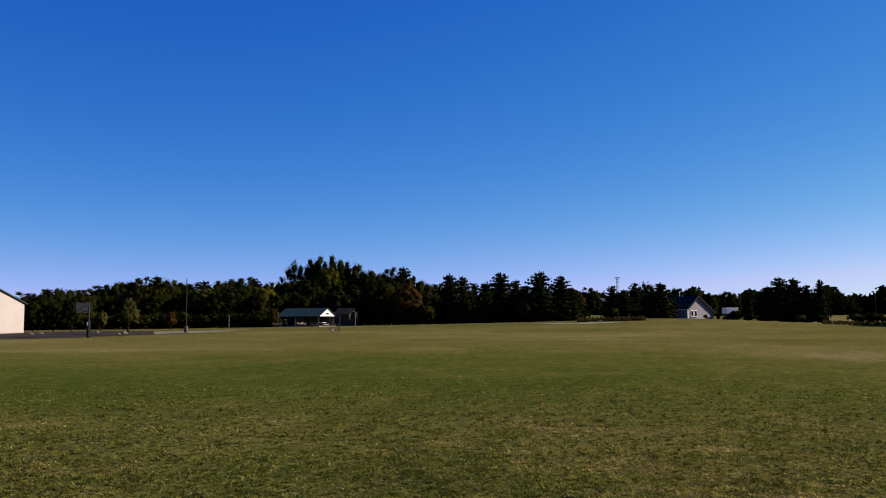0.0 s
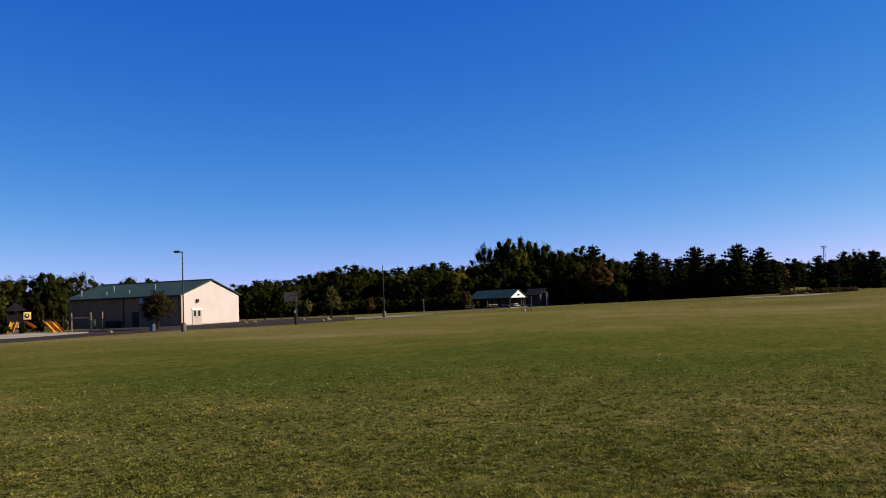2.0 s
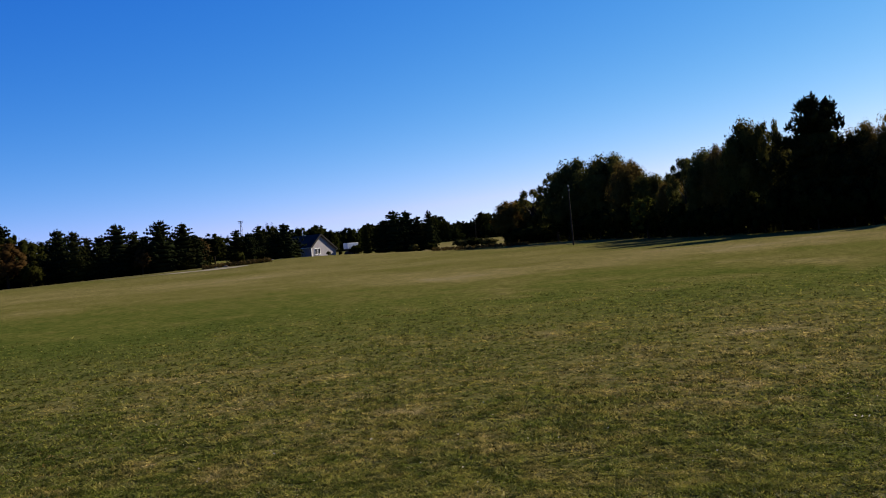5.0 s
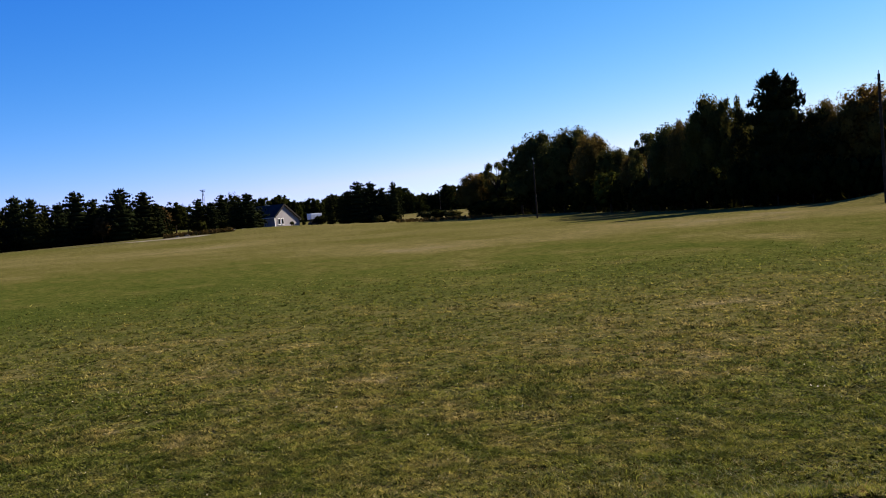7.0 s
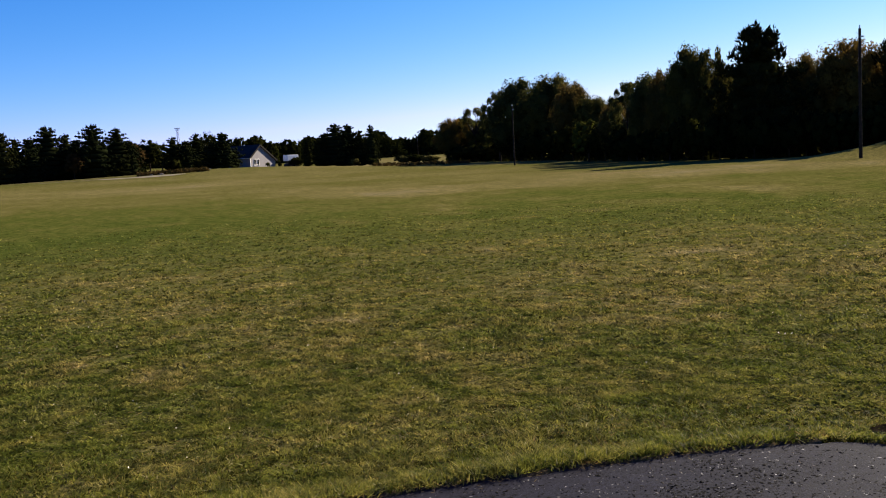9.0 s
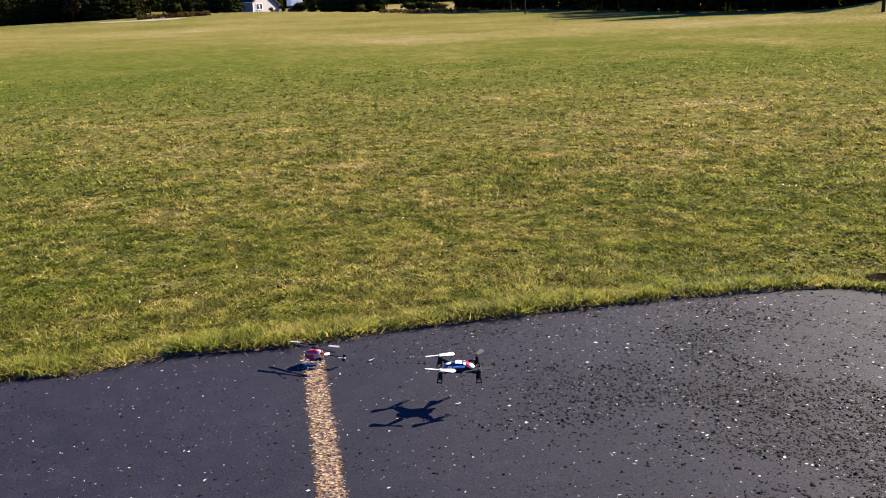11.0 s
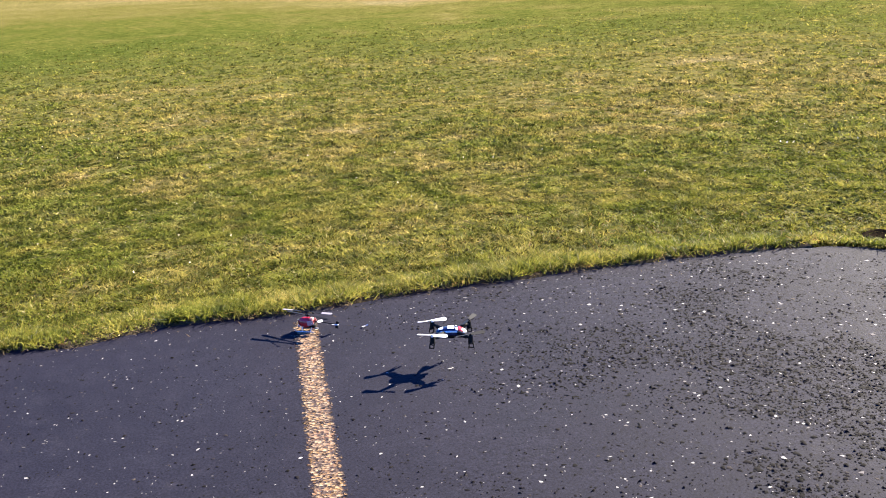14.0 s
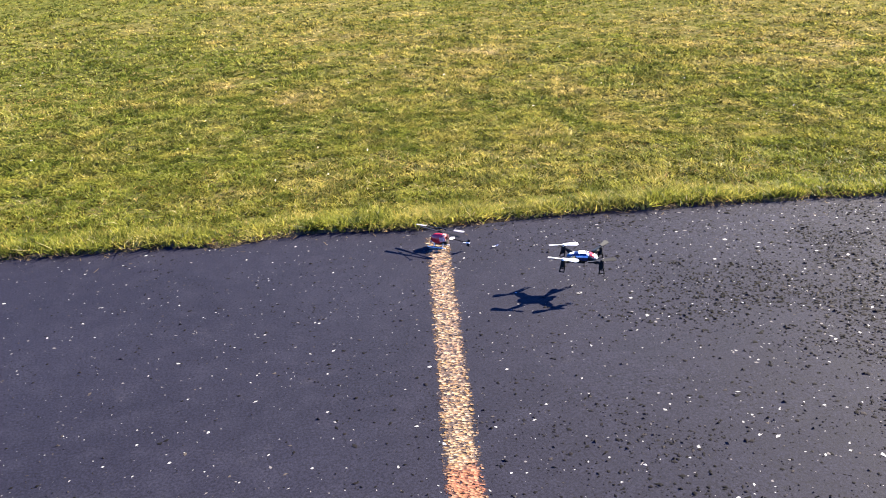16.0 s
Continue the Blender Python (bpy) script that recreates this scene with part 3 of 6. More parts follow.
def lie_patch(name, near, far, material, label, category, lift=0.03):
    """A drive or yard that lies on the field between two edges given as (bearing, distance)."""
    n, k = 40, 6
    vs = []
    for i in range(n + 1):
        a, b = along(near, i / n), along(far, i / n)
        for j in range(k + 1):
            p, q = polar(*a), polar(*b)
            x, y = p[0] + (q[0] - p[0]) * j / k, p[1] + (q[1] - p[1]) * j / k
            vs.append((x, y, height(x, y) + lift))
    fs = [(i * (k + 1) + j, (i + 1) * (k + 1) + j, (i + 1) * (k + 1) + j + 1, i * (k + 1) + j + 1) for i in range(n) for j in range(k)]
    return tagged(sheet(name, vs, fs, material, True), label, category, kind="structure")


lie_patch("yard", [(-60, 70), (-41.4, 79), (-37.4, 82), (-33.7, 95), (-32.0, 97), (-28.7, 104.5), (-25.2, 105), (-21.65, 110), (-18.05, 118)], [(-60, 90), (-41.4, 100), (-37.4, 110), (-33.7, 127), (-28.65, 127), (-25.0, 148), (-21.64, 160), (-18.05, 137)], "lot", "dark asphalt yard beside the metal hall", "pavement")
lie_patch("drive", [(-18.0, 118.5), (-14.44, 124), (-12.6, 140), (-9.6, 168)], [(-18.0, 132), (-14.4, 135), (-12.2, 147), (-9.4, 172)], "gravel", "pale gravel drive towards the picnic shelter", "road", 0.05)
lie_patch("forecourt", [(-60, 84), (-41.4, 92), (-37.5, 99), (-34.0, 107)], [(-60, 118), (-41.4, 124), (-37.5, 121), (-34.0, 113)], "concrete", "pale concrete forecourt before the playground", "pavement", 0.06)
lie_patch("gravel_pad", [(6.2, 160.5), (7.6, 157), (9.2, 154.5), (10.4, 155.5), (11.2, 159.5)], [(6.2, 161.5), (7.6, 163), (9.6, 165), (10.4, 164), (11.2, 161)], "pad", "bare pale gravel patch below the mound", "ground", 0.05)

lie_patch("gravel_path", [(2.6, 164.5), (5.0, 163), (7.7, 161)], [(2.6, 165.2), (5.0, 165.2), (7.7, 164)], "gravel", "faint pale gravel track along the pines", "path", 0.05)
lie_patch("wood_edge_strip", [(-4.0, 181), (0.5, 180), (5.0, 181), (8.4, 180)], [(-4.0, 186), (0.5, 186), (5.0, 187), (8.4, 184)], "dry_strip", "dry pale grass strip along the pines' foot", "grass", 0.05)

# ---- trees ----


def cards(centres, sizes, rng, out=None, slim=False):
    """Small three-cornered leaf clumps, each turned its own way, facing outwards more or less, or slim ones that point outwards."""
    n = len(centres)
    u = rng.normal(size=(n, 3))
    if slim:
        a = out + u * 0.38
        a /= np.linalg.norm(a, axis=1)[:, None] + 1e-6
        b = np.cross(a, rng.normal(size=(n, 3)))
        b /= np.linalg.norm(b, axis=1)[:, None] + 1e-6
        s, w = sizes[:, None], rng.uniform(0.30, 0.52, (n, 1))
        return np.stack([centres + a * s * 2.0, centres - a * s * 0.6 + b * s * w, centres - a * s * 0.6 - b * s * w], 1).reshape(-1, 3), np.arange(3 * n).reshape(n, 3)
    if out is not None:
        u = out + u * 0.42
    u /= np.linalg.norm(u, axis=1)[:, None] + 1e-6
    a = np.cross(u, rng.normal(size=(n, 3)))
    a /= np.linalg.norm(a, axis=1)[:, None] + 1e-6
    b = np.cross(u, a)
    s, w = sizes[:, None], rng.uniform(0.55, 1.0, (n, 1))
    v = np.stack([centres + a * s * 1.25, centres - a * s * 0.7 + b * s * w, centres - a * s * 0.7 - b * s * w], 1).reshape(-1, 3)
    return v, np.arange(3 * n).reshape(n, 3)


def ball(fineness):
    bm = bmesh.new()
    bmesh.ops.create_icosphere(bm, subdivisions=fineness, radius=1)
    v, f = np.array([p.co for p in bm.verts]), np.array([[p.index for p in q.verts] for q in bm.faces])
    bm.free()
    return v, f


BALLS = {0: (np.array([(1, 0, 0), (-1, 0, 0), (0, 1, 0), (0, -1, 0), (0, 0, 1), (0, 0, -1)], float),
             np.array([(0, 2, 4), (2, 1, 4), (1, 3, 4), (3, 0, 4), (2, 0, 5), (1, 2, 5), (3, 1, 5), (0, 3, 5)])), 1: ball(1)}


def cores(blobs, rng, fineness, share):
    """The dense inside of each lobe: a lumpy body under its leaves."""
    bv, bf = BALLS[fineness]
    vs, fs = [], []
    for i, (x, y, z, rx, rz) in enumerate(blobs):
        lump = rng.uniform(0.75, 1.1, (len(bv), 1)) * share
        vs.append(bv * lump * np.array([rx, rx, rz]) + np.array([x, y, z]))
        fs.append(bf + i * len(bv))
    return np.concatenate(vs), np.concatenate(fs)


def broad_lobes(rng, tall, wide, lobes, low, loose):
    """Rounded lobes over a dome: x, y, z, radius across, radius upright."""
    blobs = []
    mid, up = tall * (0.5 + low * 0.5), tall * (0.5 - low * 0.5)
    for i in range(lobes):
        k = (i + 0.5) / lobes
        sz = 1 - 1.75 * k
        ring = math.sqrt(max(0.0, 1 - sz * sz))
        if sz < 0:
            ring = max(ring, 0.86)
        ang = i * 2.39996 + rng.uniform(-0.5, 0.5)
        q = wide * rng.uniform(0.12, 0.21) * loose * (0.78 if lobes > 28 else 1.0)
        pull = rng.uniform(0.82, 1.08)
        blobs.append((ring * math.cos(ang) * (wide * 0.5 - q) * pull, ring * math.sin(ang) * (wide * 0.5 - q) * pull, mid + sz * (up - q * 0.8) * rng.uniform(0.85, 1.05), q, q * rng.uniform(0.75, 1.05)))
    if loose > 0.8:
        blobs += [(0, 0, mid - up * 0.15, wide * 0.33, up * 0.62), (0, 0, mid + up * 0.35, wide * 0.22, up * 0.42)]
    blobs = np.array(blobs)
    blobs[:, 2] *= tall / (blobs[:, 2] + blobs[:, 4]).max()
    return blobs


def pine_lobes(rng, tall, wide, low):
    """Plumes of needles at the ends of upswept, uneven branches, and the limbs that carry them."""
    blobs, tips = [], []
    levels = 17
    for i in range(levels):
        t = low + (0.95 - low) * (i + rng.uniform(-0.35, 0.35)) / (levels - 1)
        t = min(0.95, max(low, t))
        full = wide * 0.62 * min(1.0, ((1 - t) / 0.62) ** 0.64)
        for j in range(7):
            ang = rng.uniform(0, 2 * math.pi)
            length = full * rng.uniform(0.70, 1.08)
            base = np.array([0, 0, t * tall - length * 0.10])
            tip = np.array([length * math.cos(ang), length * math.sin(ang), t * tall + length * (0.34 - 0.20 * t)])
            tips.append((base, tip))
            for k in (0.95, 0.72, 0.48):
                q = wide * rng.uniform(0.044, 0.074) * (1.1 - 0.3 * t)
                p = base + (tip - base) * k + rng.normal(size=3) * wide * 0.012
                blobs.append((p[0], p[1], p[2], q * (1.3 - 0.4 * k), q * 1.05))
    for k in range(7):
        q = wide * (0.068 - 0.006 * k)
        blobs.append((rng.normal(0, wide * 0.012), rng.normal(0, wide * 0.012), tall * (0.86 + 0.026 * k), q, q * 0.9))
    for k in range(10):
        t = low + 0.05 + k * 0.086
        blobs.append((0, 0, t * tall, wide * 0.49 * min(1.0, ((1 - t) / 0.66) ** 0.75), tall * 0.075))
    blobs = np.array(blobs)
    blobs[:, 2] *= tall / (blobs[:, 2] + blobs[:, 4]).max()
    return blobs, tips


def make_tree(name, seed, tall, wide, kind, leaf_mat, label, category, clusters=520, per=8, leaf=0.14, low=0.06, loose=1.0, lobes=30, taper=0.0):
    """One tree at the origin: tapered trunk with limbs, and a crown of leafy lobes."""
    rng = np.random.default_rng(seed)
    ob = thing(name, Matrix(), label, category)
    bm = rod((0, 0, -0.4), (0.05 * wide * rng.uniform(-0.5, 0.5), 0, tall * 0.55), tall * 0.026, tall * 0.014)
    if kind == "pine":
        rod((0, 0, tall * 0.5), (0, 0, tall * 0.95), tall * 0.014, tall * 0.003, 6, bm)
        blobs, tips = pine_lobes(rng, tall, wide, low)
        for a, b in tips[::3]:
            rod(a, a + (b - a) * 0.9, 0.06, 0.02, 4, bm)
        share = 0.85
    else:
        blobs = broad_lobes(rng, tall, wide, lobes, low, loose)
        if taper:
            blobs[:, :2] *= 1 - taper * np.clip(blobs[:, 2:3] / tall, 0, 1) ** 1.5
        for x, y, z, q, h in blobs[:12]:
            t = max(0.12, min(0.5, z / tall * 0.6))
            rod((0, 0, tall * t), (x * 0.9, y * 0.9, z), tall * 0.009, tall * 0.003, 5, bm)
        share = 0.70 if loose > 0.96 else 0.54 if loose > 0.75 else 0.42
    part("trunk", bm, "bark", ob)
    weight = blobs[:, 3] ** 2
    if kind == "pine":
        weight[-10:] *= 0.25
    pick = rng.choice(len(blobs), clusters, p=weight / weight.sum())
    u = rng.normal(size=(clusters, 3))
    u[:, 2] += 0.25
    u /= np.linalg.norm(u, axis=1)[:, None]
    radii = np.stack([blobs[pick, 3], blobs[pick, 3], blobs[pick, 4]], -1)
    c = blobs[pick, :3] + u * radii * rng.uniform(0.60, 0.97, (clusters, 1))
    p = np.repeat(c, per, 0) + rng.normal(size=(clusters * per, 3)) * np.repeat(np.minimum(radii, wide * 0.16), per, 0) * 0.16
    p[:, 2] = np.maximum(p[:, 2], 0.05)
    out = np.repeat(u, per, 0) + (np.array([0, 0, 0.9]) if kind == "pine" else np.array([0, 0, 0.25]))
    v, f = cards(p, leaf * rng.uniform(0.6, 1.3, len(p)), rng, out, kind == "pine")
    cv, cf = cores(blobs[-10:] if kind == "pine" else blobs, rng, 1, share)
    if kind == "pine":
        pv, pf = cores(blobs[:-10], rng, 0, 0.72)
        cv, cf = np.concatenate([cv, pv]), np.concatenate([cf, pf + len(cv)])
    cv[:, 2] = np.maximum(cv[:, 2], 0.0)
    v, f = np.concatenate([v, cv]), np.concatenate([f, cf + len(v)])
    normals = None
    if kind != "pine":
        # leaves lie along the surface of their lobe and crown, each a little askew
        lobe = np.concatenate([np.repeat(blobs[pick, :3], per * 3, 0), np.repeat(blobs[:, :3], len(BALLS[1][0]), 0)])
        mid = np.array([0, 0, tall * 0.45])
        a, b = v - lobe, (v - mid) / np.array([wide, wide, tall])
        a /= np.linalg.norm(a, axis=1)[:, None] + 1e-6
        b /= np.linalg.norm(b, axis=1)[:, None] + 1e-6
        skew = np.concatenate([np.repeat(rng.normal(size=(len(p), 3)), 3, 0), rng.normal(size=(len(cv), 3)) * 0.5])
        normals = a * 0.55 + b * 0.55 + skew * 0.26
        normals /= np.linalg.norm(normals, axis=1)[:, None] + 1e-6
        flat = np.cross(v[f[:, 1]] - v[f[:, 0]], v[f[:, 2]] - v[f[:, 0]])
        turned = (flat * normals[f[:, 0]]).sum(1) < 0
        f[turned] = f[turned][:, ::-1]
    crown = sheet("crown", v, f, leaf_mat, normals=normals)
    crown.parent = ob
    return ob


KINDS = {
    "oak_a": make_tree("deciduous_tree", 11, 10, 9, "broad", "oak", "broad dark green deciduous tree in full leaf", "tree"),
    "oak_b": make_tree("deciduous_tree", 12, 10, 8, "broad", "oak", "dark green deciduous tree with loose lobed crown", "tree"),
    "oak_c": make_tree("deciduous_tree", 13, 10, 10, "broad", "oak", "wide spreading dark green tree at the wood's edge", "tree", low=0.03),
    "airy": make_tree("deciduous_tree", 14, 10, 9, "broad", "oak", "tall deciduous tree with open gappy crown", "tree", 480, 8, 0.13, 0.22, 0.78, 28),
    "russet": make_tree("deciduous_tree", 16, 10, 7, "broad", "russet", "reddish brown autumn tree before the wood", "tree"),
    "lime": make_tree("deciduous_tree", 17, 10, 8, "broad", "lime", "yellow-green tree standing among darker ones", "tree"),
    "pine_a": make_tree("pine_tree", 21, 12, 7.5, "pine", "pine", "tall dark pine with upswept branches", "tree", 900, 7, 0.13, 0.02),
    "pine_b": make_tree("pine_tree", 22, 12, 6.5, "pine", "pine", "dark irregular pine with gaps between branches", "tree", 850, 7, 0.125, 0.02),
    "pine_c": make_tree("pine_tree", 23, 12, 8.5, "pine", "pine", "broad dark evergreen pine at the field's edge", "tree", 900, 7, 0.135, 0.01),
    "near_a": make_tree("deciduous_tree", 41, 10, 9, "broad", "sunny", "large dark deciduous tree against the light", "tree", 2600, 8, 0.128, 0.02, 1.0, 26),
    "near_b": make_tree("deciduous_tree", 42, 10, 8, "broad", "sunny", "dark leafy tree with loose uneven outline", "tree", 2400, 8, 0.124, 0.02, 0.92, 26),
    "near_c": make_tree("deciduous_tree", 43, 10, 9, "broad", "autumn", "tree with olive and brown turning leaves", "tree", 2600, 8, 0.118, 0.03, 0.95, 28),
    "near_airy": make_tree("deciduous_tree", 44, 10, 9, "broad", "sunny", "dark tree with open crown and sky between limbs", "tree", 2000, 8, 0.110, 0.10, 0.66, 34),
    "near_pine": make_tree("pine_tree", 45, 12, 8, "pine", "pine", "tall black-green pine above the other trees", "tree", 3600, 7, 0.13, 0.03),
    "cone": make_tree("young_tree", 24, 6, 4.2, "broad", "olive", "small egg-shaped olive-green tree on the lawn", "tree", 620, 8, 0.075, 0.15, 0.9, 30, 0.62),
    "young": make_tree("young_tree", 27, 6, 4.6, "broad", "thinleaf", "small brownish young tree with thin crown", "tree", 1000, 8, 0.052, 0.10, 0.90, 30, 0.28),
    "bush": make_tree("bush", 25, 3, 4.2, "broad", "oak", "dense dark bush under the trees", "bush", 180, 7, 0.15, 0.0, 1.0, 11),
    "bush_a": make_tree("bush", 26, 3, 3.6, "broad", "olive", "rounded olive bush at the field's edge", "bush", 220, 7, 0.12, 0.0, 1.0, 11),
}
SIZE = {"oak_a": (10, 9), "oak_b": (10, 8), "oak_c": (10, 10), "airy": (10, 9), "russet": (10, 7), "lime": (10, 8), "pine_a": (12, 7.5), "pine_b": (12, 6.5), "pine_c": (12, 8.5),
        "near_a": (10, 9), "near_b": (10, 8), "near_c": (10, 9), "near_airy": (10, 9), "near_pine": (12, 8), "cone": (6, 4.2), "young": (6, 4.6), "bush": (3, 4.2), "bush_a": (3, 3.6)}
first_used = set()
tree_rng = random.Random(5)


def plant(kind, az, r, el, wide=None, group="", label=""):
    """A tree of a kind at a bearing and distance, its top at an elevation, its crown wide degrees across."""
    x, y, z = spot(az, r)
    tall = max(0.6, rise(el, r) - z)
    t0, w0 = SIZE[kind]
    w = r * math.tan(radians(wide)) / w0 if wide else tall / t0 * tree_rng.uniform(0.9, 1.15)
    m = Matrix.LocRotScale((x, y, z), Euler((0, 0, tree_rng.uniform(0, 6.28))), (w, w, tall / t0))
    if kind not in first_used:
        first_used.add(kind)
        ob = KINDS[kind]
        ob.matrix_basis = m
    else:
        src = KINDS[kind]
        keep = src.matrix_basis.copy()
        src.scale = (1, 1, 1)
        ob = copy_thing(src, m)
        src.matrix_basis = keep
    if group:
        ob["group"] = group
    if label:
        ob["label"] = label
    return ob


# the bank of trees that closes the field on the right, against the light
for kind, az, r, el, wide in [
        ("near_c", 27.9, 200, 2.5, 2.6), ("near_airy", 29.4, 198, 3.1, 2.4), ("near_b", 28.8, 204, 2.3, 3.0), ("near_airy", 30.9, 172, 4.05, 2.6), ("near_a", 32.2, 166, 4.75, 4.2), ("near_a", 34.3, 160, 4.88, 4.4),
        ("near_c", 35.5, 150, 4.35, 3.0), ("near_b", 36.7, 140, 3.4, 2.8), ("lime", 36.4, 116, 1.9, 2.4), ("near_c", 38.0, 112, 2.9, 2.4), ("near_airy", 38.9, 106, 4.1, 2.8), ("near_b", 40.2, 100, 4.5, 3.4),
        ("near_c", 41.1, 97, 4.7, 2.8), ("near_a", 42.6, 92, 6.0, 3.6), ("near_airy", 43.9, 91, 5.75, 2.6), ("near_b", 44.3, 95, 4.7, 4.0), ("near_pine", 46.55, 82, 6.98, 5.6), ("near_c", 49.2, 84, 4.95, 3.4), ("near_c", 51.5, 84, 5.55, 4.8),
        ("near_b", 47.8, 90, 4.0, 3.6), ("near_c", 53.2, 88, 4.7, 3.4), ("near_pine", 54.9, 84, 6.6, 5.0), ("near_a", 57.5, 84, 5.4, 5.2), ("near_b", 61.0, 84, 5.0, 5.4)]:
    plant(kind, az, r, el, wide, "trees along the field's right side")


def bank_front(az):
    """How far off the foot of the right-hand trees is, by bearing."""
    line_r = [(26, 200), (29, 192), (33, 152), (37, 114), (40, 92), (43, 84), (47, 77), (70, 77)]
    for (a, p), (b, q) in zip(line_r, line_r[1:]):
        if a <= az <= b:
            return p + (q - p) * (az - a) / (b - a)
    return 80


# bush row in the shade-dark leaf colour, for the black foot of the bank
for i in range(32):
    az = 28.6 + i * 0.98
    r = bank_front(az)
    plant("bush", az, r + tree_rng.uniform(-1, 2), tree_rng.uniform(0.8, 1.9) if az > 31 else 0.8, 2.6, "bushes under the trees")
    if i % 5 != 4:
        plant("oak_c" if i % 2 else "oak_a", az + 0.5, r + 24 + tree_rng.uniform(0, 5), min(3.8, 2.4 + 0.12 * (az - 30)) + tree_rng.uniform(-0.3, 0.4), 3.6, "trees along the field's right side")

# low growth on the woods' floor, added dark to give the shade there
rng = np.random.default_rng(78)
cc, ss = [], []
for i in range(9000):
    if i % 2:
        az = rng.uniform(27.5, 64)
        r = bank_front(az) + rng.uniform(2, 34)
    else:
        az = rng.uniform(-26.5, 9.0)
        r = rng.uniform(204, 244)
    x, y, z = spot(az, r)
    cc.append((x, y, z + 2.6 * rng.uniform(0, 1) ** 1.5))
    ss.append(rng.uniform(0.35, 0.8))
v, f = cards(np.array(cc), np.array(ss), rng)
tagged(sheet("undergrowth", v, f, "oak"), "dark undergrowth added for the shade on the floor of the woods", "undergrowth", kind="stuff")

# the wood behind the shelter: its skyline by bearing
SKY = [(-25.9, 1.69), (-23.8, 2.29), (-22.3, 2.04), (-21.0, 2.44), (-19.8, 2.59), (-18.4, 3.09), (-17.4, 2.89), (-15.8, 2.54), (-14.1, 2.79), (-12.4, 3.04), (-10.9, 2.69), (-9.4, 2.84), (-5.4, 2.94), (-4.1, 3.44), (-2.7, 3.69), (-1.6, 2.64), (0.1, 2.54)]


def skyline(az):
    for (a, p), (b, q) in zip(SKY, SKY[1:]):
        if a <= az <= b:
            return p + (q - p) * (az - a) / (b - a)
    return 2.5


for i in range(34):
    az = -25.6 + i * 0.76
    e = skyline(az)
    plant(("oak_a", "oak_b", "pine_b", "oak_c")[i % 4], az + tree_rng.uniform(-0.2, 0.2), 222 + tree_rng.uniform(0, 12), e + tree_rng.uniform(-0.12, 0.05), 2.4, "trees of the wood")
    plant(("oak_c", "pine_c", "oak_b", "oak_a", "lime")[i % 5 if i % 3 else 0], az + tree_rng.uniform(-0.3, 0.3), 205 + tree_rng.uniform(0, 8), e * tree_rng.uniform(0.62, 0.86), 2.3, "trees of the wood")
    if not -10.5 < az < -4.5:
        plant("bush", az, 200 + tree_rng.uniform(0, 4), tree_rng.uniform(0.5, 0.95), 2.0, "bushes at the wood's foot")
for az, el, w in [(-9.5, 3.95, 2.0), (-8.1, 4.3, 2.4), (-7.0, 4.3, 2.6), (-5.8, 3.95, 2.4)]:
    plant("airy" if az < -9 else "oak_c", az, 240, el, w, "tall trees over the wood")
    plant("oak_b", az + 0.4, 244, el - 1.4, w, "tall trees over the wood")
plant("lime", -7.4, 226, 3.6, 2.0)
plant("russet", -2.5, 196, 2.5, 2.6)
plant("bush", -1.3, 192, 1.2, 1.6)
plant("russet", -10.85, 182, 0.9, 0.9)
plant("oak_b", -4.2, 200, 2.9, 2.6)

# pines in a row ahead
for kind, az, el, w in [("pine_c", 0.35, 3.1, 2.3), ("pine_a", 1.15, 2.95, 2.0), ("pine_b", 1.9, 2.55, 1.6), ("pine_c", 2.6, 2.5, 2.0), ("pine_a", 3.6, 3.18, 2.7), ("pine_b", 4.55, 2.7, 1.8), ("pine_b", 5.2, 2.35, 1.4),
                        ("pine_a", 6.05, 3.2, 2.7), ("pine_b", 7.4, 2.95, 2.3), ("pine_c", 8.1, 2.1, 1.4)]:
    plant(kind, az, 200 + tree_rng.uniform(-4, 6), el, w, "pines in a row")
for i in range(12):
    plant(("oak_b", "oak_c", "russet")[i % 3] if i != 5 else "oak_a", 0.2 + i * 0.72, 214, tree_rng.uniform(1.5, 2.2), 1.9, "trees behind the pines")
    plant("bush", 0.3 + i * 0.62, 201, tree_rng.uniform(0.5, 0.9), 1.5, "bushes under the pines")
plant("russet", 4.9, 197, 1.5, 1.2)
# round trees and pines by the houses
for kind, az, r, el, w in [("oak_b", 9.2, 230, 2.15, 1.7), ("airy", 9.9, 240, 1.9, 1.5), ("pine_b", 10.6, 225, 2.25, 1.7), ("pine_c", 11.3, 225, 1.95, 1.6), ("pine_b", 12.0, 228, 2.42, 1.6), ("airy", 12.7, 250, 2.45, 1.5),
                           ("pine_c", 13.55, 192, 2.35, 2.1), ("pine_b", 12.9, 194, 1.9, 1.5), ("pine_b", 14.25, 195, 1.3, 0.7), ("oak_a", 14.5, 262, 2.05, 1.6), ("oak_b", 15.5, 265, 2.05, 1.7), ("oak_c", 16.4, 265, 1.7, 1.5), ("oak_a", 17.7, 300, 1.78, 1.6), ("pine_b", 18.7, 190, 1.75, 0.9),
                           ("bush", 10.6, 215, 0.9, 1.2), ("bush", 12.2, 214, 0.8, 1.3), ("oak_b", 8.7, 232, 1.3, 1.4), ("bush", 18.0, 196, 0.6, 1.3)]:
    plant(kind, az, r, el, w, "trees by the houses")
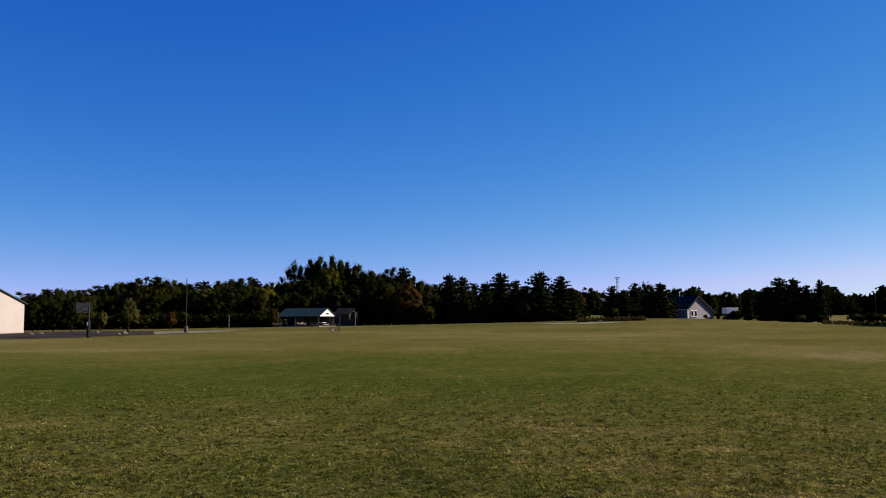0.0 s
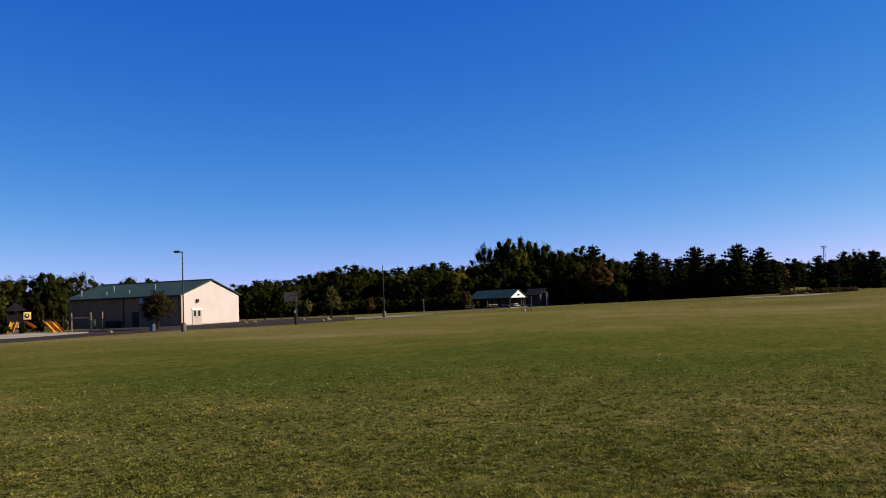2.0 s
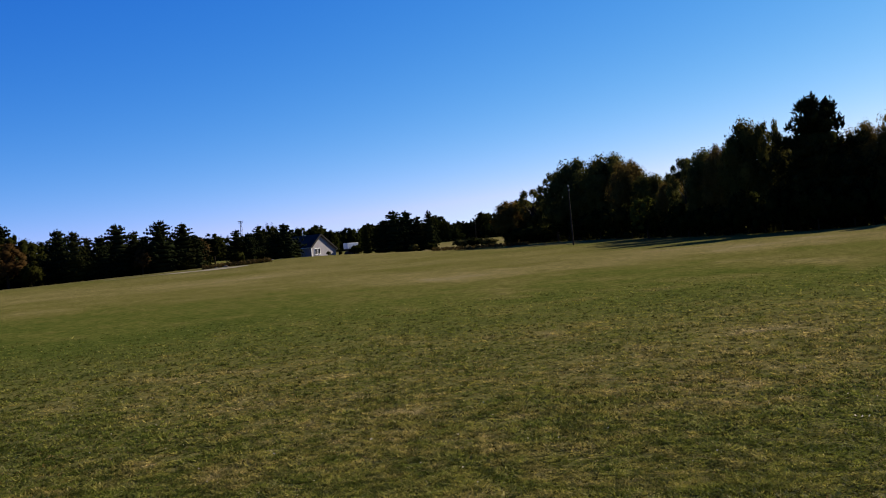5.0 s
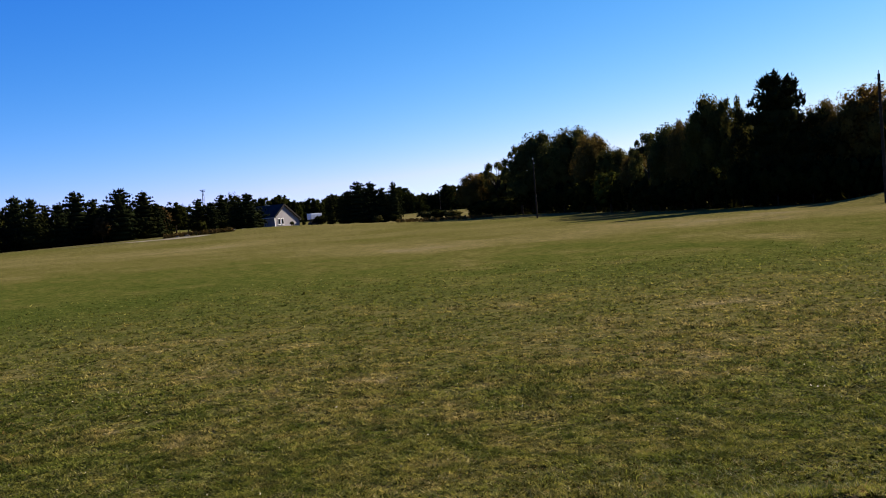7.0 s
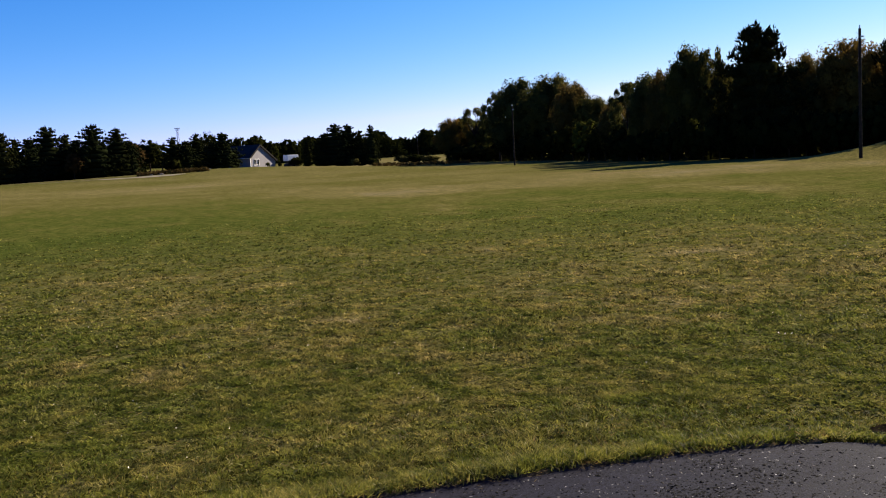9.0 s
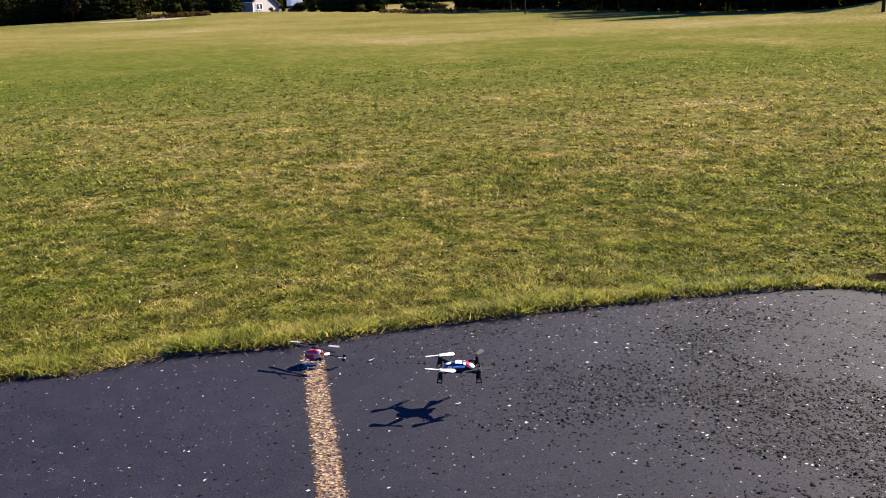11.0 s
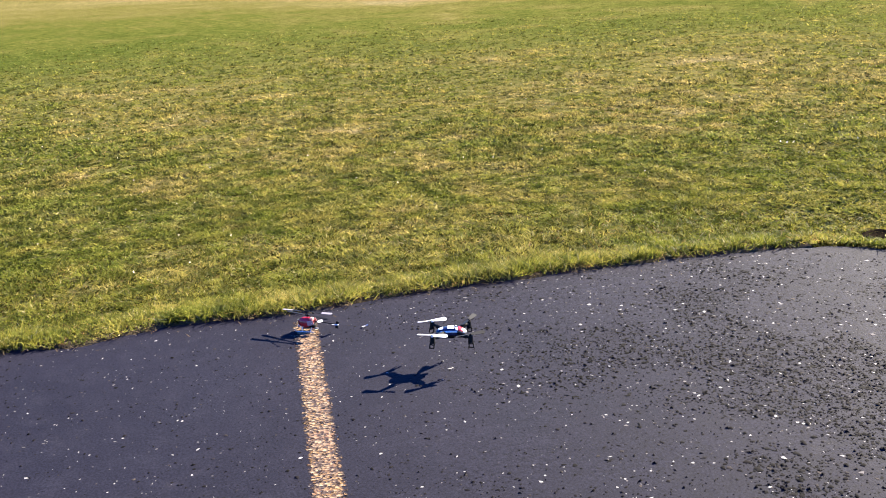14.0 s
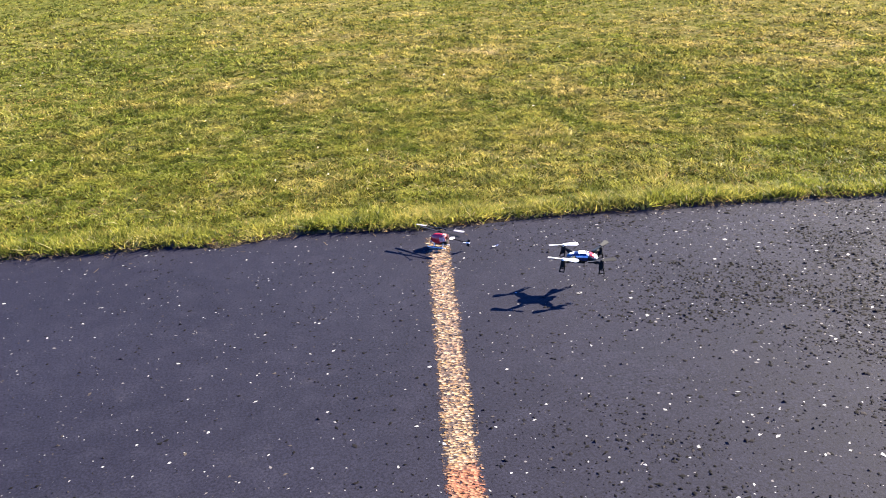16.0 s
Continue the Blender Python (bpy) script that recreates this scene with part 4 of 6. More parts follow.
# the clump of pines in the field
for kind, az, r, el, w in [("pine_c", 19.8, 186, 2.0, 1.8), ("pine_a", 20.5, 185, 2.58, 2.1), ("pine_c", 21.3, 187, 2.48, 2.1), ("pine_b", 22.0, 186, 2.1, 1.6), ("pine_a", 22.75, 184, 2.4, 1.1), ("bush", 19.6, 181, 0.25, 1.2),
                           ("bush", 20.6, 181, 0.3, 1.1), ("bush_a", 21.6, 180, 0.3, 0.9), ("bush", 22.6, 181, 0.3, 0.9), ("pine_b", 20.9, 188, 1.6, 1.6), ("bush_a", 24.6, 190, 0.35, 1.2), ("bush", 25.4, 205, 0.4, 1.8),
                           ("bush_a", 26.4, 185, 0.25, 1.5)]:
    plant(kind, az, r, el, w, "pines and bushes in the clump")
# trees left of the hall, behind the playground
for kind, az, r, el, w in [("oak_b", -43.5, 150, 2.4, 3.0), ("oak_b", -40.4, 150, 2.1, 2.4), ("airy", -38.2, 158, 2.85, 3.2), ("airy", -36.8, 160, 2.8, 2.8), ("oak_a", -35.5, 158, 3.05, 2.8), ("airy", -34.0, 160, 2.95, 2.6),
                           ("oak_c", -37.4, 165, 2.2, 3.5), ("oak_c", -34.9, 165, 2.2, 3.5), ("oak_b", -35.2, 140, 1.75, 2.2), ("lime", -38.4, 140, 1.65, 1.8), ("oak_b", -33.0, 170, 2.4, 1.6), ("oak_a", -31.2, 215, 2.65, 1.9)]:
    plant(kind, az - 0.4, r, el - 0.08, w, "trees round the playground")
for kind, az, r, el, w in [("oak_b", -29.9, 215, 2.5, 1.8), ("oak_c", -28.6, 215, 2.2, 1.8), ("oak_c", -26.2, 215, 1.9, 1.8), ("oak_c", -32.4, 215, 2.0, 2.0), ("bush", -39.4, 124, 0.45, 1.4), ("bush", -38.3, 122, 0.2, 1.2),
                           ("bush", -37.4, 121, 0.1, 1.0), ("bush_a", -40.3, 116, -0.1, 0.7), ("oak_b", -37.0, 132, 1.6, 2.4), ("oak_a", -36.0, 130, 1.5, 2.2), ("oak_c", -38.9, 132, 1.3, 2.0), ("bush", -36.6, 128, 0.5, 1.6), ("bush", -35.4, 128, 0.4, 1.6), ("bush", -38.0, 127, 0.5, 1.5), ("oak_a", -46.5, 150, 2.6, 3.2), ("oak_c", -48.5, 150, 2.6, 3.2)]:
    plant(kind, az - 0.4, r, el - 0.08, w, "trees round the playground")
for kind, az, r, el, w in [("oak_b", -40.05, 126, 2.0, 1.5), ("oak_a", -38.95, 124, 1.75, 1.5), ("oak_c", -35.85, 125, 2.3, 1.9), ("oak_b", -36.9, 128, 1.9, 1.5), ("bush", -39.7, 119, 0.25, 1.0), ("bush", -38.9, 118, 0.15, 0.9), ("bush", -38.4, 117, -0.1, 0.7),
                           ("bush", -40.6, 112, -0.25, 0.9), ("oak_a", -37.8, 126, 1.5, 1.4), ("bush", -36.6, 118, -0.15, 0.6), ("bush", -37.5, 117, -0.2, 0.55), ("oak_b", -36.7, 123, 1.3, 0.9), ("bush", -35.3, 119, 0.1, 0.5)]:
    plant(kind, az, r, el, w, "trees round the playground")
# young trees in and beside the yard
plant("young", -30.05, 112, 1.74, 2.8, "", "small brownish young tree before the hall's wall")
plant("cone", -19.5, 122, 1.6, 1.9)
plant("bush_a", -21.0, 150, 0.8, 0.95, "", "rounded brown-green shrub beside the yard")
for az in (-23.6, -24.7, -22.6):
    plant("oak_b", az, 165, 1.4, 1.3, "young trees by the yard")
plant("russet", -17.0, 168, 0.75, 0.8, "", "small reddish young tree on the grass")

# far woods, beyond the open fields
rng = np.random.default_rng(77)
cc, ss = [], []
for az in np.arange(7, 40, 0.16):
    for row in range(2):
        r = 430 + 60 * row + rng.uniform(-15, 15)
        x, y, z = spot(az + rng.uniform(-0.1, 0.1), r)
        top = rise(1.35 + 0.30 * math.sin(az * 1.7) + 0.18 * math.sin(az * 4.1 + row) + rng.uniform(-0.15, 0.2), r) - z
        k = 90
        t = rng.uniform(0, 1, k)
        ang, d = rng.uniform(0, 6.28, k), np.sqrt(rng.uniform(0.1, 1, k)) * 4.5 * np.sqrt(np.maximum(0.1, 1 - (t - 0.35) ** 2 * 2))
        cc.append(np.stack([x + d * np.cos(ang), y + d * np.sin(ang), z + t * top], -1))
        ss.append(rng.uniform(0.7, 1.5, k))
v, f = cards(np.concatenate(cc), np.concatenate(ss), rng)
tagged(sheet("distant_woods", v, f, "oak"), "dark line of distant woods beyond the fields", "woods", kind="stuff")

# rough weeds along the far side of the field
cc, ss = [], []
for i in range(2600):
    az = rng.uniform(22.8, 29.0)
    r = rng.uniform(150, 184)
    if noise.noise(Vector((az * 1.9, r * 0.09, 0))) < -0.02:
        continue
    x, y, z = spot(az, r)
    cc.append((x, y, z + rng.uniform(0, 0.45)))
    ss.append(rng.uniform(0.12, 0.3))
for i in range(900):
    az, r = rng.uniform(8.4, 12.6), rng.uniform(166, 172)
    x, y, z = spot(az, r)
    cc.append((x, y, z + rng.uniform(0, 0.6)))
    ss.append(rng.uniform(0.15, 0.4))
v, f = cards(np.array(cc), np.array(ss), rng)
tagged(sheet("rough_weeds", v, f, "weeds"), "strip of brown uncut weeds at the field's end", "weeds", kind="stuff")

# ---- the metal hall ----


def upright(x, y, z, ax):
    """A pose whose x axis points along ax in plan."""
    return Matrix.Translation((x, y, z)) @ Matrix.Rotation(math.atan2(ax[1], ax[0]), 4, "Z")


def make_hall():
    """Gable wall along local y at x = 0 (faces the sun); the long wall runs along -x at y = 0."""
    cx, cy, cz = spot(-28.65, 125)
    g = Vector((0.112, 0.994))
    hall = thing("metal_hall", upright(cx, cy, cz, (g.y, -g.x)), "long cream metal hall with green metal roof and lit gable end", "building")
    W, L, E, R = 14.4, 18.5, 4.15, 6.2
    t = 0.25
    part("gable_wall", slab_yz([(t, -0.3), (W - t, -0.3), (W - t, E), (W / 2, R - 0.05), (t, E)], -t, 0), "cream", hall, "sunlit cream gable wall")
    part("back_gable_wall", slab_yz([(t, -0.3), (W - t, -0.3), (W - t, E), (W / 2, R - 0.05), (t, E)], -L, -L + t), "cream", hall)
    part("side_wall", box((L, t, E + 0.3), (-L / 2, t / 2, E / 2 - 0.15)), "taupe", hall, "long shaded tan wall")
    part("back_wall", box((L, t, E + 0.3), (-L / 2, W - t / 2, E / 2 - 0.15)), "cream", hall)
    sl = math.atan2(R - E, W / 2)
    run = math.hypot(R - E, W / 2) + 0.5
    for s in (1, -1):
        roof = part("roof_slope", box((L + 0.5, run, 0.12), (-L / 2, W / 2 - s * (math.cos(sl) * run / 2), R + 0.10 - math.sin(sl) * run / 2), (math.degrees(s * sl), 0, 0)), "roof", hall, "dark green ribbed metal roof")
        ribs = bmesh.new()
        for i in range(31):
            box((0.04, run, 0.03), (-L - 0.2 + i * (L + 0.4) / 30, W / 2 - s * (math.cos(sl) * run / 2), R + 0.18 - math.sin(sl) * run / 2), (math.degrees(s * sl), 0, 0), 0, ribs)
        part("rib", ribs, "roof", roof)
    part("ridge_cap", box((L + 0.5, 0.5, 0.07), (-L / 2, W / 2, R + 0.20)), "roof", hall)
    part("eave_gutter", box((L + 0.4, 0.14, 0.16), (-L / 2, -0.50, E - 0.10), (0, 0, 0), 0.02), "bronze", hall)
    part("gable_trim", rod((0.06, -0.4, E + 0.0), (0.06, W / 2, R + 0.14), 0.09, 0.09, 6), "roof", hall)
    part("gable_trim", rod((0.06, W + 0.4, E + 0.0), (0.06, W / 2, R + 0.14), 0.09, 0.09, 6), "roof", hall)
    part("base_trim", box((0.04, W, 0.25), (0.022, W / 2, 0.12)), "concrete", hall)
    door = part("double_door", box((0.08, 2.2, 2.15), (0.045, 3.5, 1.08), (0, 0, 0), 0.015), "door", hall, "pale tan double door with two dark panes")
    part("door_frame", box((0.10, 2.45, 0.12), (0.055, 3.5, 2.22)), "white", door)
    for y in (3.0, 4.0):
        part("pane", box((0.03, 0.52, 0.75), (0.098, y, 1.62)), "glass", door)
    for y in (3.42, 3.58):
        part("handle", rod((0.13, y, 0.9), (0.13, y, 1.2), 0.02), "steel", door)
    part("wall_lamp", box((0.25, 0.5, 0.45), (0.14, 3.6, 3.35), (0, 0, 0), 0.04), "bronze", hall, "dark wall lamp over the door")
    for x, y, h in ((-6.0, 2.6, 0.75), (-13.2, 3.0, 0.75), (-17.0, 0.9, 0.8), (-13.0, 1.2, 0.35), (-9.5, 1.6, 0.35)):
        z = E + (R - E) * y / (W / 2) + 0.1
        pipe = part("roof_vent", rod((x, y, z - 0.1), (x, y, z + h), 0.09, 0.09, 10), "siding", hall, "pale metal vent pipe")
        part("vent_cap", rod((x, y, z + h), (x, y, z + h + 0.12), 0.14, 0.07, 10), "siding", pipe)
    for i in range(14):
        part("seam", box((0.05, 0.03, E), (-1.2 - i * 1.25, -0.016, E / 2)), "taupe", hall)
    part("downpipe", box((0.12, 0.10, E), (-9.2, -0.06, E / 2)), "bronze", hall)
    part("downpipe", box((0.12, 0.10, E), (-0.3, -0.06, E / 2)), "bronze", hall)
    part("side_door", box((1.05, 0.06, 2.1), (-7.3, -0.03, 1.05), (0, 0, 0), 0.01), "darkwood", hall, "dark side door")
    part("wall_unit", box((0.7, 0.5, 0.7), (-6.0, -0.26, 3.6), (0, 0, 0), 0.03), "steel", hall, "pale wall-mounted ventilation box")
    part("gas_tank", box((2.2, 0.8, 1.0), (-10.6, -0.5, 0.5), (0, 0, 0), 0.15), "bronze", hall, "dark plant cabinet against the wall")


def slab_yz(outline, x0, x1):
    bm = bmesh.new()
    a, b = [bm.verts.new((x0, y, z)) for y, z in outline], [bm.verts.new((x1, y, z)) for y, z in outline]
    bm.faces.new(a)
    bm.faces.new(b)
    n = len(outline)
    for i in range(n):
        bm.faces.new((a[i], a[(i + 1) % n], b[(i + 1) % n], b[i]))
    bmesh.ops.recalc_face_normals(bm, faces=bm.faces)
    return bm


make_hall()


def make_annex():
    """The end of a second cream building, dark hipped roof, at the playground's far side."""
    cx, cy, cz = spot(-41.1, 116)
    g = Vector((0.25, 0.968))
    cx, cy = cx - 12.0 * g.x, cy - 12.0 * g.y
    an = thing("school_building", upright(cx, cy, cz, (g.y, -g.x)), "cream building with pale corner posts and green hipped roof", "building")
    W, L, E = 12.0, 16.0, 3.4
    for name, size, at in (("end_wall", (0.25, W, E + 0.3), (-0.125, W / 2, E / 2 - 0.15)), ("far_wall", (0.25, W, E + 0.3), (-L + 0.125, W / 2, E / 2 - 0.15)),
                           ("front_wall", (L - 0.5, 0.25, E + 0.3), (-L / 2, 0.125, E / 2 - 0.15)), ("back_wall", (L - 0.5, 0.25, E + 0.3), (-L / 2, W - 0.125, E / 2 - 0.15))):
        part(name, box(size, at), "cream", an)
    bm = bmesh.new()
    o = 1.1
    low = [bm.verts.new(p) for p in ((o, -o, E), (o, W + o, E), (-L - o, W + o, E), (-L - o, -o, E))]
    top = [bm.verts.new(p) for p in ((-W / 2 + o, W / 2, E + 4.4), (-L + W / 2 - o, W / 2, E + 4.4))]
    for fc in ((low[0], low[1], top[0]), (low[1], low[2], top[1], top[0]), (low[2], low[3], top[1]), (low[3], low[0], top[0], top[1]), low[::-1]):
        bm.faces.new(fc)
    part("roof", bm, "roof", an, "dark green metal hipped roof")
    for s in (0, 1):
        part("fascia", box((0.12, W + 2 * o, 0.35) if s else (L + 2 * o, 0.12, 0.35), (o, W / 2, E - 0.12) if s else (-L / 2, -o, E - 0.12)), "roof", an)
    for x, y in ((o - 0.25, -o + 0.25), (o - 0.25, W / 2), (o - 0.25, W + o - 0.25)):
        part("post", box((0.22, 0.22, E), (x, y, E / 2), (0, 0, 0), 0.02), "cream", an, "pale porch post")


make_annex()

# ---- yard and playground ----


def make_lamp_post(az, r, el, label, armed=True):
    x, y, z = spot(az, r)
    h = rise(el, r) - z
    lp = thing("lamp_post", pose(x, y, z, 0, 0, 20), label, "lamp post", "lamp posts of the yard")
    part("base", rod((0, 0, -0.3), (0, 0, 0.85), 0.27, 0.25, 16), "rock", lp, "round concrete base")
    part("pole", rod((0, 0, 0.8), (0, 0, h), 0.075, 0.055, 10), "bronze", lp)
    part("flange", rod((0, 0, 0.85), (0, 0, 0.93), 0.19, 0.17, 12), "bronze", lp)
    if not armed:
        part("pole_cap", rod((0, 0, h - 0.02), (0, 0, h + 0.10), 0.075, 0.04, 10), "bronze", lp)
        return
    part("arm", rod((0, 0, h - 0.12), (-0.35, 0, h - 0.08), 0.05, 0.05, 8), "bronze", lp)
    head = part("lamp_head", box((0.6, 0.4, 0.2), (-0.55, 0, h - 0.04), (0, 0, 0), 0.04), "bronze", lp)
    part("lens", box((0.42, 0.3, 0.03), (-0.57, 0, h - 0.155)), "glass", head)


make_lamp_post(-28.6, 97, 4.02, "tall dark lamp post on concrete base beside the yard")
make_lamp_post(-16.15, 124, 2.74, "slim bare pole on concrete base beside the drive", False)


def make_hoop():
    x, y, z = spot(-21.75, 108)
    hp = thing("basketball_hoop", pose(x, y, z, 0, 0, -40), "black basketball post with board, rim and padding", "basketball hoop")
    post = part("post", rod((0, 0, -0.3), (0, 0, 3.5), 0.09, 0.09, 12), "bronze", hp)
    part("padding", box((0.34, 0.34, 1.9), (0, 0, 0.95), (0, 0, 0), 0.06), "black", hp, "black post padding")
    part("label_plate", box((0.22, 0.02, 0.35), (0.05, -0.18, 1.55)), "white", hp)
    for s in (2.9, 3.5):
        part("arm", rod((0, 0, s), (-1.15, 0, s + 0.05), 0.045, 0.04, 8), "bronze", hp)
    board = part("backboard", box((0.06, 1.8, 1.1), (-1.2, 0, 3.35), (0, 0, 0), 0.02), "glass", hp, "blue-grey backboard in dark frame")
    for yy in (-0.9, 0.9):
        part("board_edge", box((0.10, 0.07, 1.16), (-1.2, yy, 3.35)), "black", board)
    for zz in (2.8, 3.9):
        part("board_edge", box((0.10, 1.87, 0.07), (-1.2, 0, zz)), "black", board)
    rim = bmesh.new()
    for i in range(20):
        a, b = 2 * math.pi * i / 20, 2 * math.pi * (i + 1) / 20
        rod((-1.5 + 0.23 * math.cos(a), 0.23 * math.sin(a), 3.05), (-1.5 + 0.23 * math.cos(b), 0.23 * math.sin(b), 3.05), 0.012, 0.012, 5, rim)
    part("rim", rim, "orange", hp, "orange rim")


make_hoop()


def make_rock(az, r, size, label):
    x, y, z = spot(az, r)
    bm = bmesh.new()
    bmesh.ops.create_icosphere(bm, subdivisions=3, radius=1)
    for v in bm.verts:
        v.co *= 1 + 0.35 * noise.noise(v.co * 1.3 + Vector((az, r, 0)))
        v.co.x, v.co.y, v.co.z = v.co.x * size, v.co.y * size * 0.7, max(-0.2, v.co.z) * size * 0.65
    rk = part("boulder", bm, "rock")
    rk.matrix_world = pose(x, y, z, 0, 0, az * 13)
    tagged(rk, label, "boulder", "boulders by the yard")


for az, r, s in ((-19.7, 122, 0.6), (-20.0, 120, 0.35), (-21.2, 132, 0.35), (-24.3, 128, 0.4), (-24.8, 127, 0.35), (-32.8, 106, 0.4), (9.2, 166, 0.4), (9.8, 165, 0.5)):
    make_rock(az, r, s, "pale limestone boulder at the yard's edge" if az < 0 else "pale boulder beside the gravel patch")


def make_bin():
    x, y, z = spot(-30.4, 104)
    b = thing("litter_bin", Matrix.Translation((x, y, z)), "blue-grey plastic barrel litter bin on the grass", "litter bin")
    bm = rod((0, 0, 0), (0, 0, 0.82), 0.27, 0.31, 20)
    for h in (0.2, 0.45, 0.7):
        rod((0, 0, h - 0.02), (0, 0, h + 0.02), 0.315, 0.315, 20, bm)
    part("barrel", bm, "binblue", b)
    part("rim", rod((0, 0, 0.8), (0, 0, 0.86), 0.33, 0.33, 20), "black", b)


make_bin()


def make_climbing_frame():
    """Tan timber posts with one beam and a hanging panel."""
    x, y, z = spot(-34.9, 116)
    q = Vector(spot(-33.2, 114)) - Vector((x, y, z))
    fr = thing("timber_play_frame", upright(x, y, z, (q.x, q.y)), "tan timber climbing frame of posts and one beam", "play frame")
    d = math.hypot(q.x, q.y)
    for s, h in ((0, 2.3), (0.62, 2.3), (1.0, 2.35)):
        part("post", box((0.12, 0.12, h + 0.3), (d * s, 0, h / 2 - 0.15), (0, 0, 0), 0.02), "tan", fr)
    part("beam", box((d * 0.62 + 0.3, 0.12, 0.2), (d * 0.31, 0, 1.7), (0, 0, 0), 0.02), "tan", fr)
    part("panel", box((0.6, 0.06, 0.8), (d * 0.62 + 0.28, 0, 1.05), (0, 0, 0), 0.02), "tan", fr)


make_climbing_frame()


def chute(a, b, wide, bm=None):
    """An open slide: bed and two sides."""
    bm = bm or bmesh.new()
    a, b = Vector(a), Vector(b)
    side = (b - a).cross(Vector((0, 0, 1))).normalized() * wide / 2
    n = 8
    up = Vector((0, 0, 0.22))
    last = None
    for i in range(n + 1):
        t = i / n
        p = a.lerp(b, t)
        p.z += 0.25 * (math.cos(math.pi * t) * 0.5 - 0.5 + t) * abs(a.z - b.z) * 0.6
        row = [bm.verts.new(p + s) for s in (side * 1.1 + up, side, -side, -side * 1.1 + up, -side * 1.25 + up, -side * 1.1 - up * 0.3, side * 1.1 - up * 0.3, side * 1.25 + up)]
        if last:
            for k in range(8):
                bm.faces.new((last[k], last[(k + 1) % 8], row[(k + 1) % 8], row[k]))
        else:
            bm.faces.new(row)
        last = row
    bm.faces.new(last[::-1])
    bmesh.ops.recalc_face_normals(bm, faces=bm.faces)
    return bm


def make_playground():
    x, y, z = spot(-37.85, 121)
    q = Vector(spot(-35.95, 121)) - Vector((x, y, z))
    pg = thing("playground_tower", upright(x, y, z, (q.x, q.y)), "dark play tower with orange slides and yellow panel", "playground")
    for px in (-0.9, 0.9):
        for py in (-0.9, 0.9):
            part("post", rod((px, py, -0.2), (px, py, 2.9), 0.07, 0.07, 8), "tower", pg)
    part("platform", box((2.0, 2.0, 0.12), (0, 0, 1.3), (0, 0, 0), 0.02), "tower", pg)
    bm = bmesh.new()
    low = [bm.verts.new((a, b, 2.75)) for a, b in ((-1.3, -1.3), (1.3, -1.3), (1.3, 1.3), (-1.3, 1.3))]
    tip = bm.verts.new((0, 0, 3.75))
    bm.faces.new(low[::-1])
    for i in range(4):
        bm.faces.new((low[i], low[(i + 1) % 4], tip))
    part("roof", bm, "tower", pg, "dark pointed roof")
    part("side_panel", box((1.8, 0.06, 1.0), (0, -0.92, 1.85), (0, 0, 0), 0.02), "tower", pg)
    sign = part("sign_panel", box((0.85, 0.08, 0.9), (1.25, -1.0, 2.1), (0, 0, 0), 0.04), "yellow", pg, "yellow square play panel with dark round mark")
    part("round_mark", rod((1.25, -1.05, 2.1), (1.25, -1.075, 2.1), 0.26, 0.26, 20), "tower", sign)
    part("ring", rod((1.25, -1.07, 2.15), (1.25, -1.09, 2.15), 0.10, 0.10, 14), "white", sign)
    part("slide", chute((1.0, -0.3, 1.3), (2.7, -1.3, 0.15), 0.55), "orange", pg, "orange slide")
    part("slide", chute((-0.2, -1.0, 1.3), (-0.6, -3.2, 0.15), 0.6), "orange", pg, "orange slide")
    part("hood", box((0.9, 0.2, 0.7), (-0.1, -1.05, 1.0), (0, 0, 0), 0.08), "tan", pg)
    part("step_block", box((1.1, 0.8, 0.5), (0.2, -2.2, 0.25), (0, 0, 0), 0.1), "rock", pg)
    bridge = part("bridge", box((3.0, 1.0, 0.1), (-2.4, 0.2, 1.3), (0, 0, 0), 0.02), "tower", pg)
    part("rail", rod((-3.9, -0.3, 2.0), (-0.9, -0.3, 2.0), 0.03), "tower", bridge)
    for i in range(8):
        part("baluster", rod((-3.8 + i * 0.4, -0.3, 1.3), (-3.8 + i * 0.4, -0.3, 2.0), 0.015, 0.015, 5), "tower", bridge)
    tube = bmesh.new()
    last = None
    for i in range(13):
        t = i / 12
        c = Vector((-3.0 - 0.7 * math.sin(t * 3.6), -0.4 - 0.9 * t, 2.0 - 1.5 * t))
        tx = Vector((-0.9 * 3.6 * math.cos(t * 3.6), -0.9, -1.5)).normalized()
        u = tx.cross(Vector((0, 0, 1))).normalized()
        w = u.cross(tx)
        ring = [tube.verts.new(c + (u * math.cos(2 * math.pi * k / 12) + w * math.sin(2 * math.pi * k / 12)) * 0.42) for k in range(12)]
        if last:
            for k in range(12):
                tube.faces.new((last[k], last[(k + 1) % 12], ring[(k + 1) % 12], ring[k]))
        last = ring
    part("tube_slide", tube, "orange", pg, "yellow tube slide")
    for px in (-4.2, -5.6):
        part("post", rod((px, 0.3, -0.2), (px, 0.3, 2.4), 0.07, 0.07, 8), "tower", pg)
    part("canopy", box((2.6, 1.6, 0.10), (-4.9, 0.0, 2.4), (0, 0, 0), 0.03), "tower", pg)
    x, y, z = spot(-36.05, 117)
    sl = thing("playground_slides", upright(x, y, z, (q.x, q.y)), "orange twin slide with open ladder", "playground")
    part("slide", chute((-0.6, 0.4, 1.4), (0.5, -1.1, 0.15), 0.5), "orange", sl)
    part("slide", chute((0.1, 0.6, 1.4), (1.2, -0.8, 0.15), 0.5), "orange", sl)
    for px in (-0.8, 0.4):
        part("post", rod((px, 0.7, -0.2), (px, 0.7, 2.3), 0.05, 0.05, 8), "tower", sl)
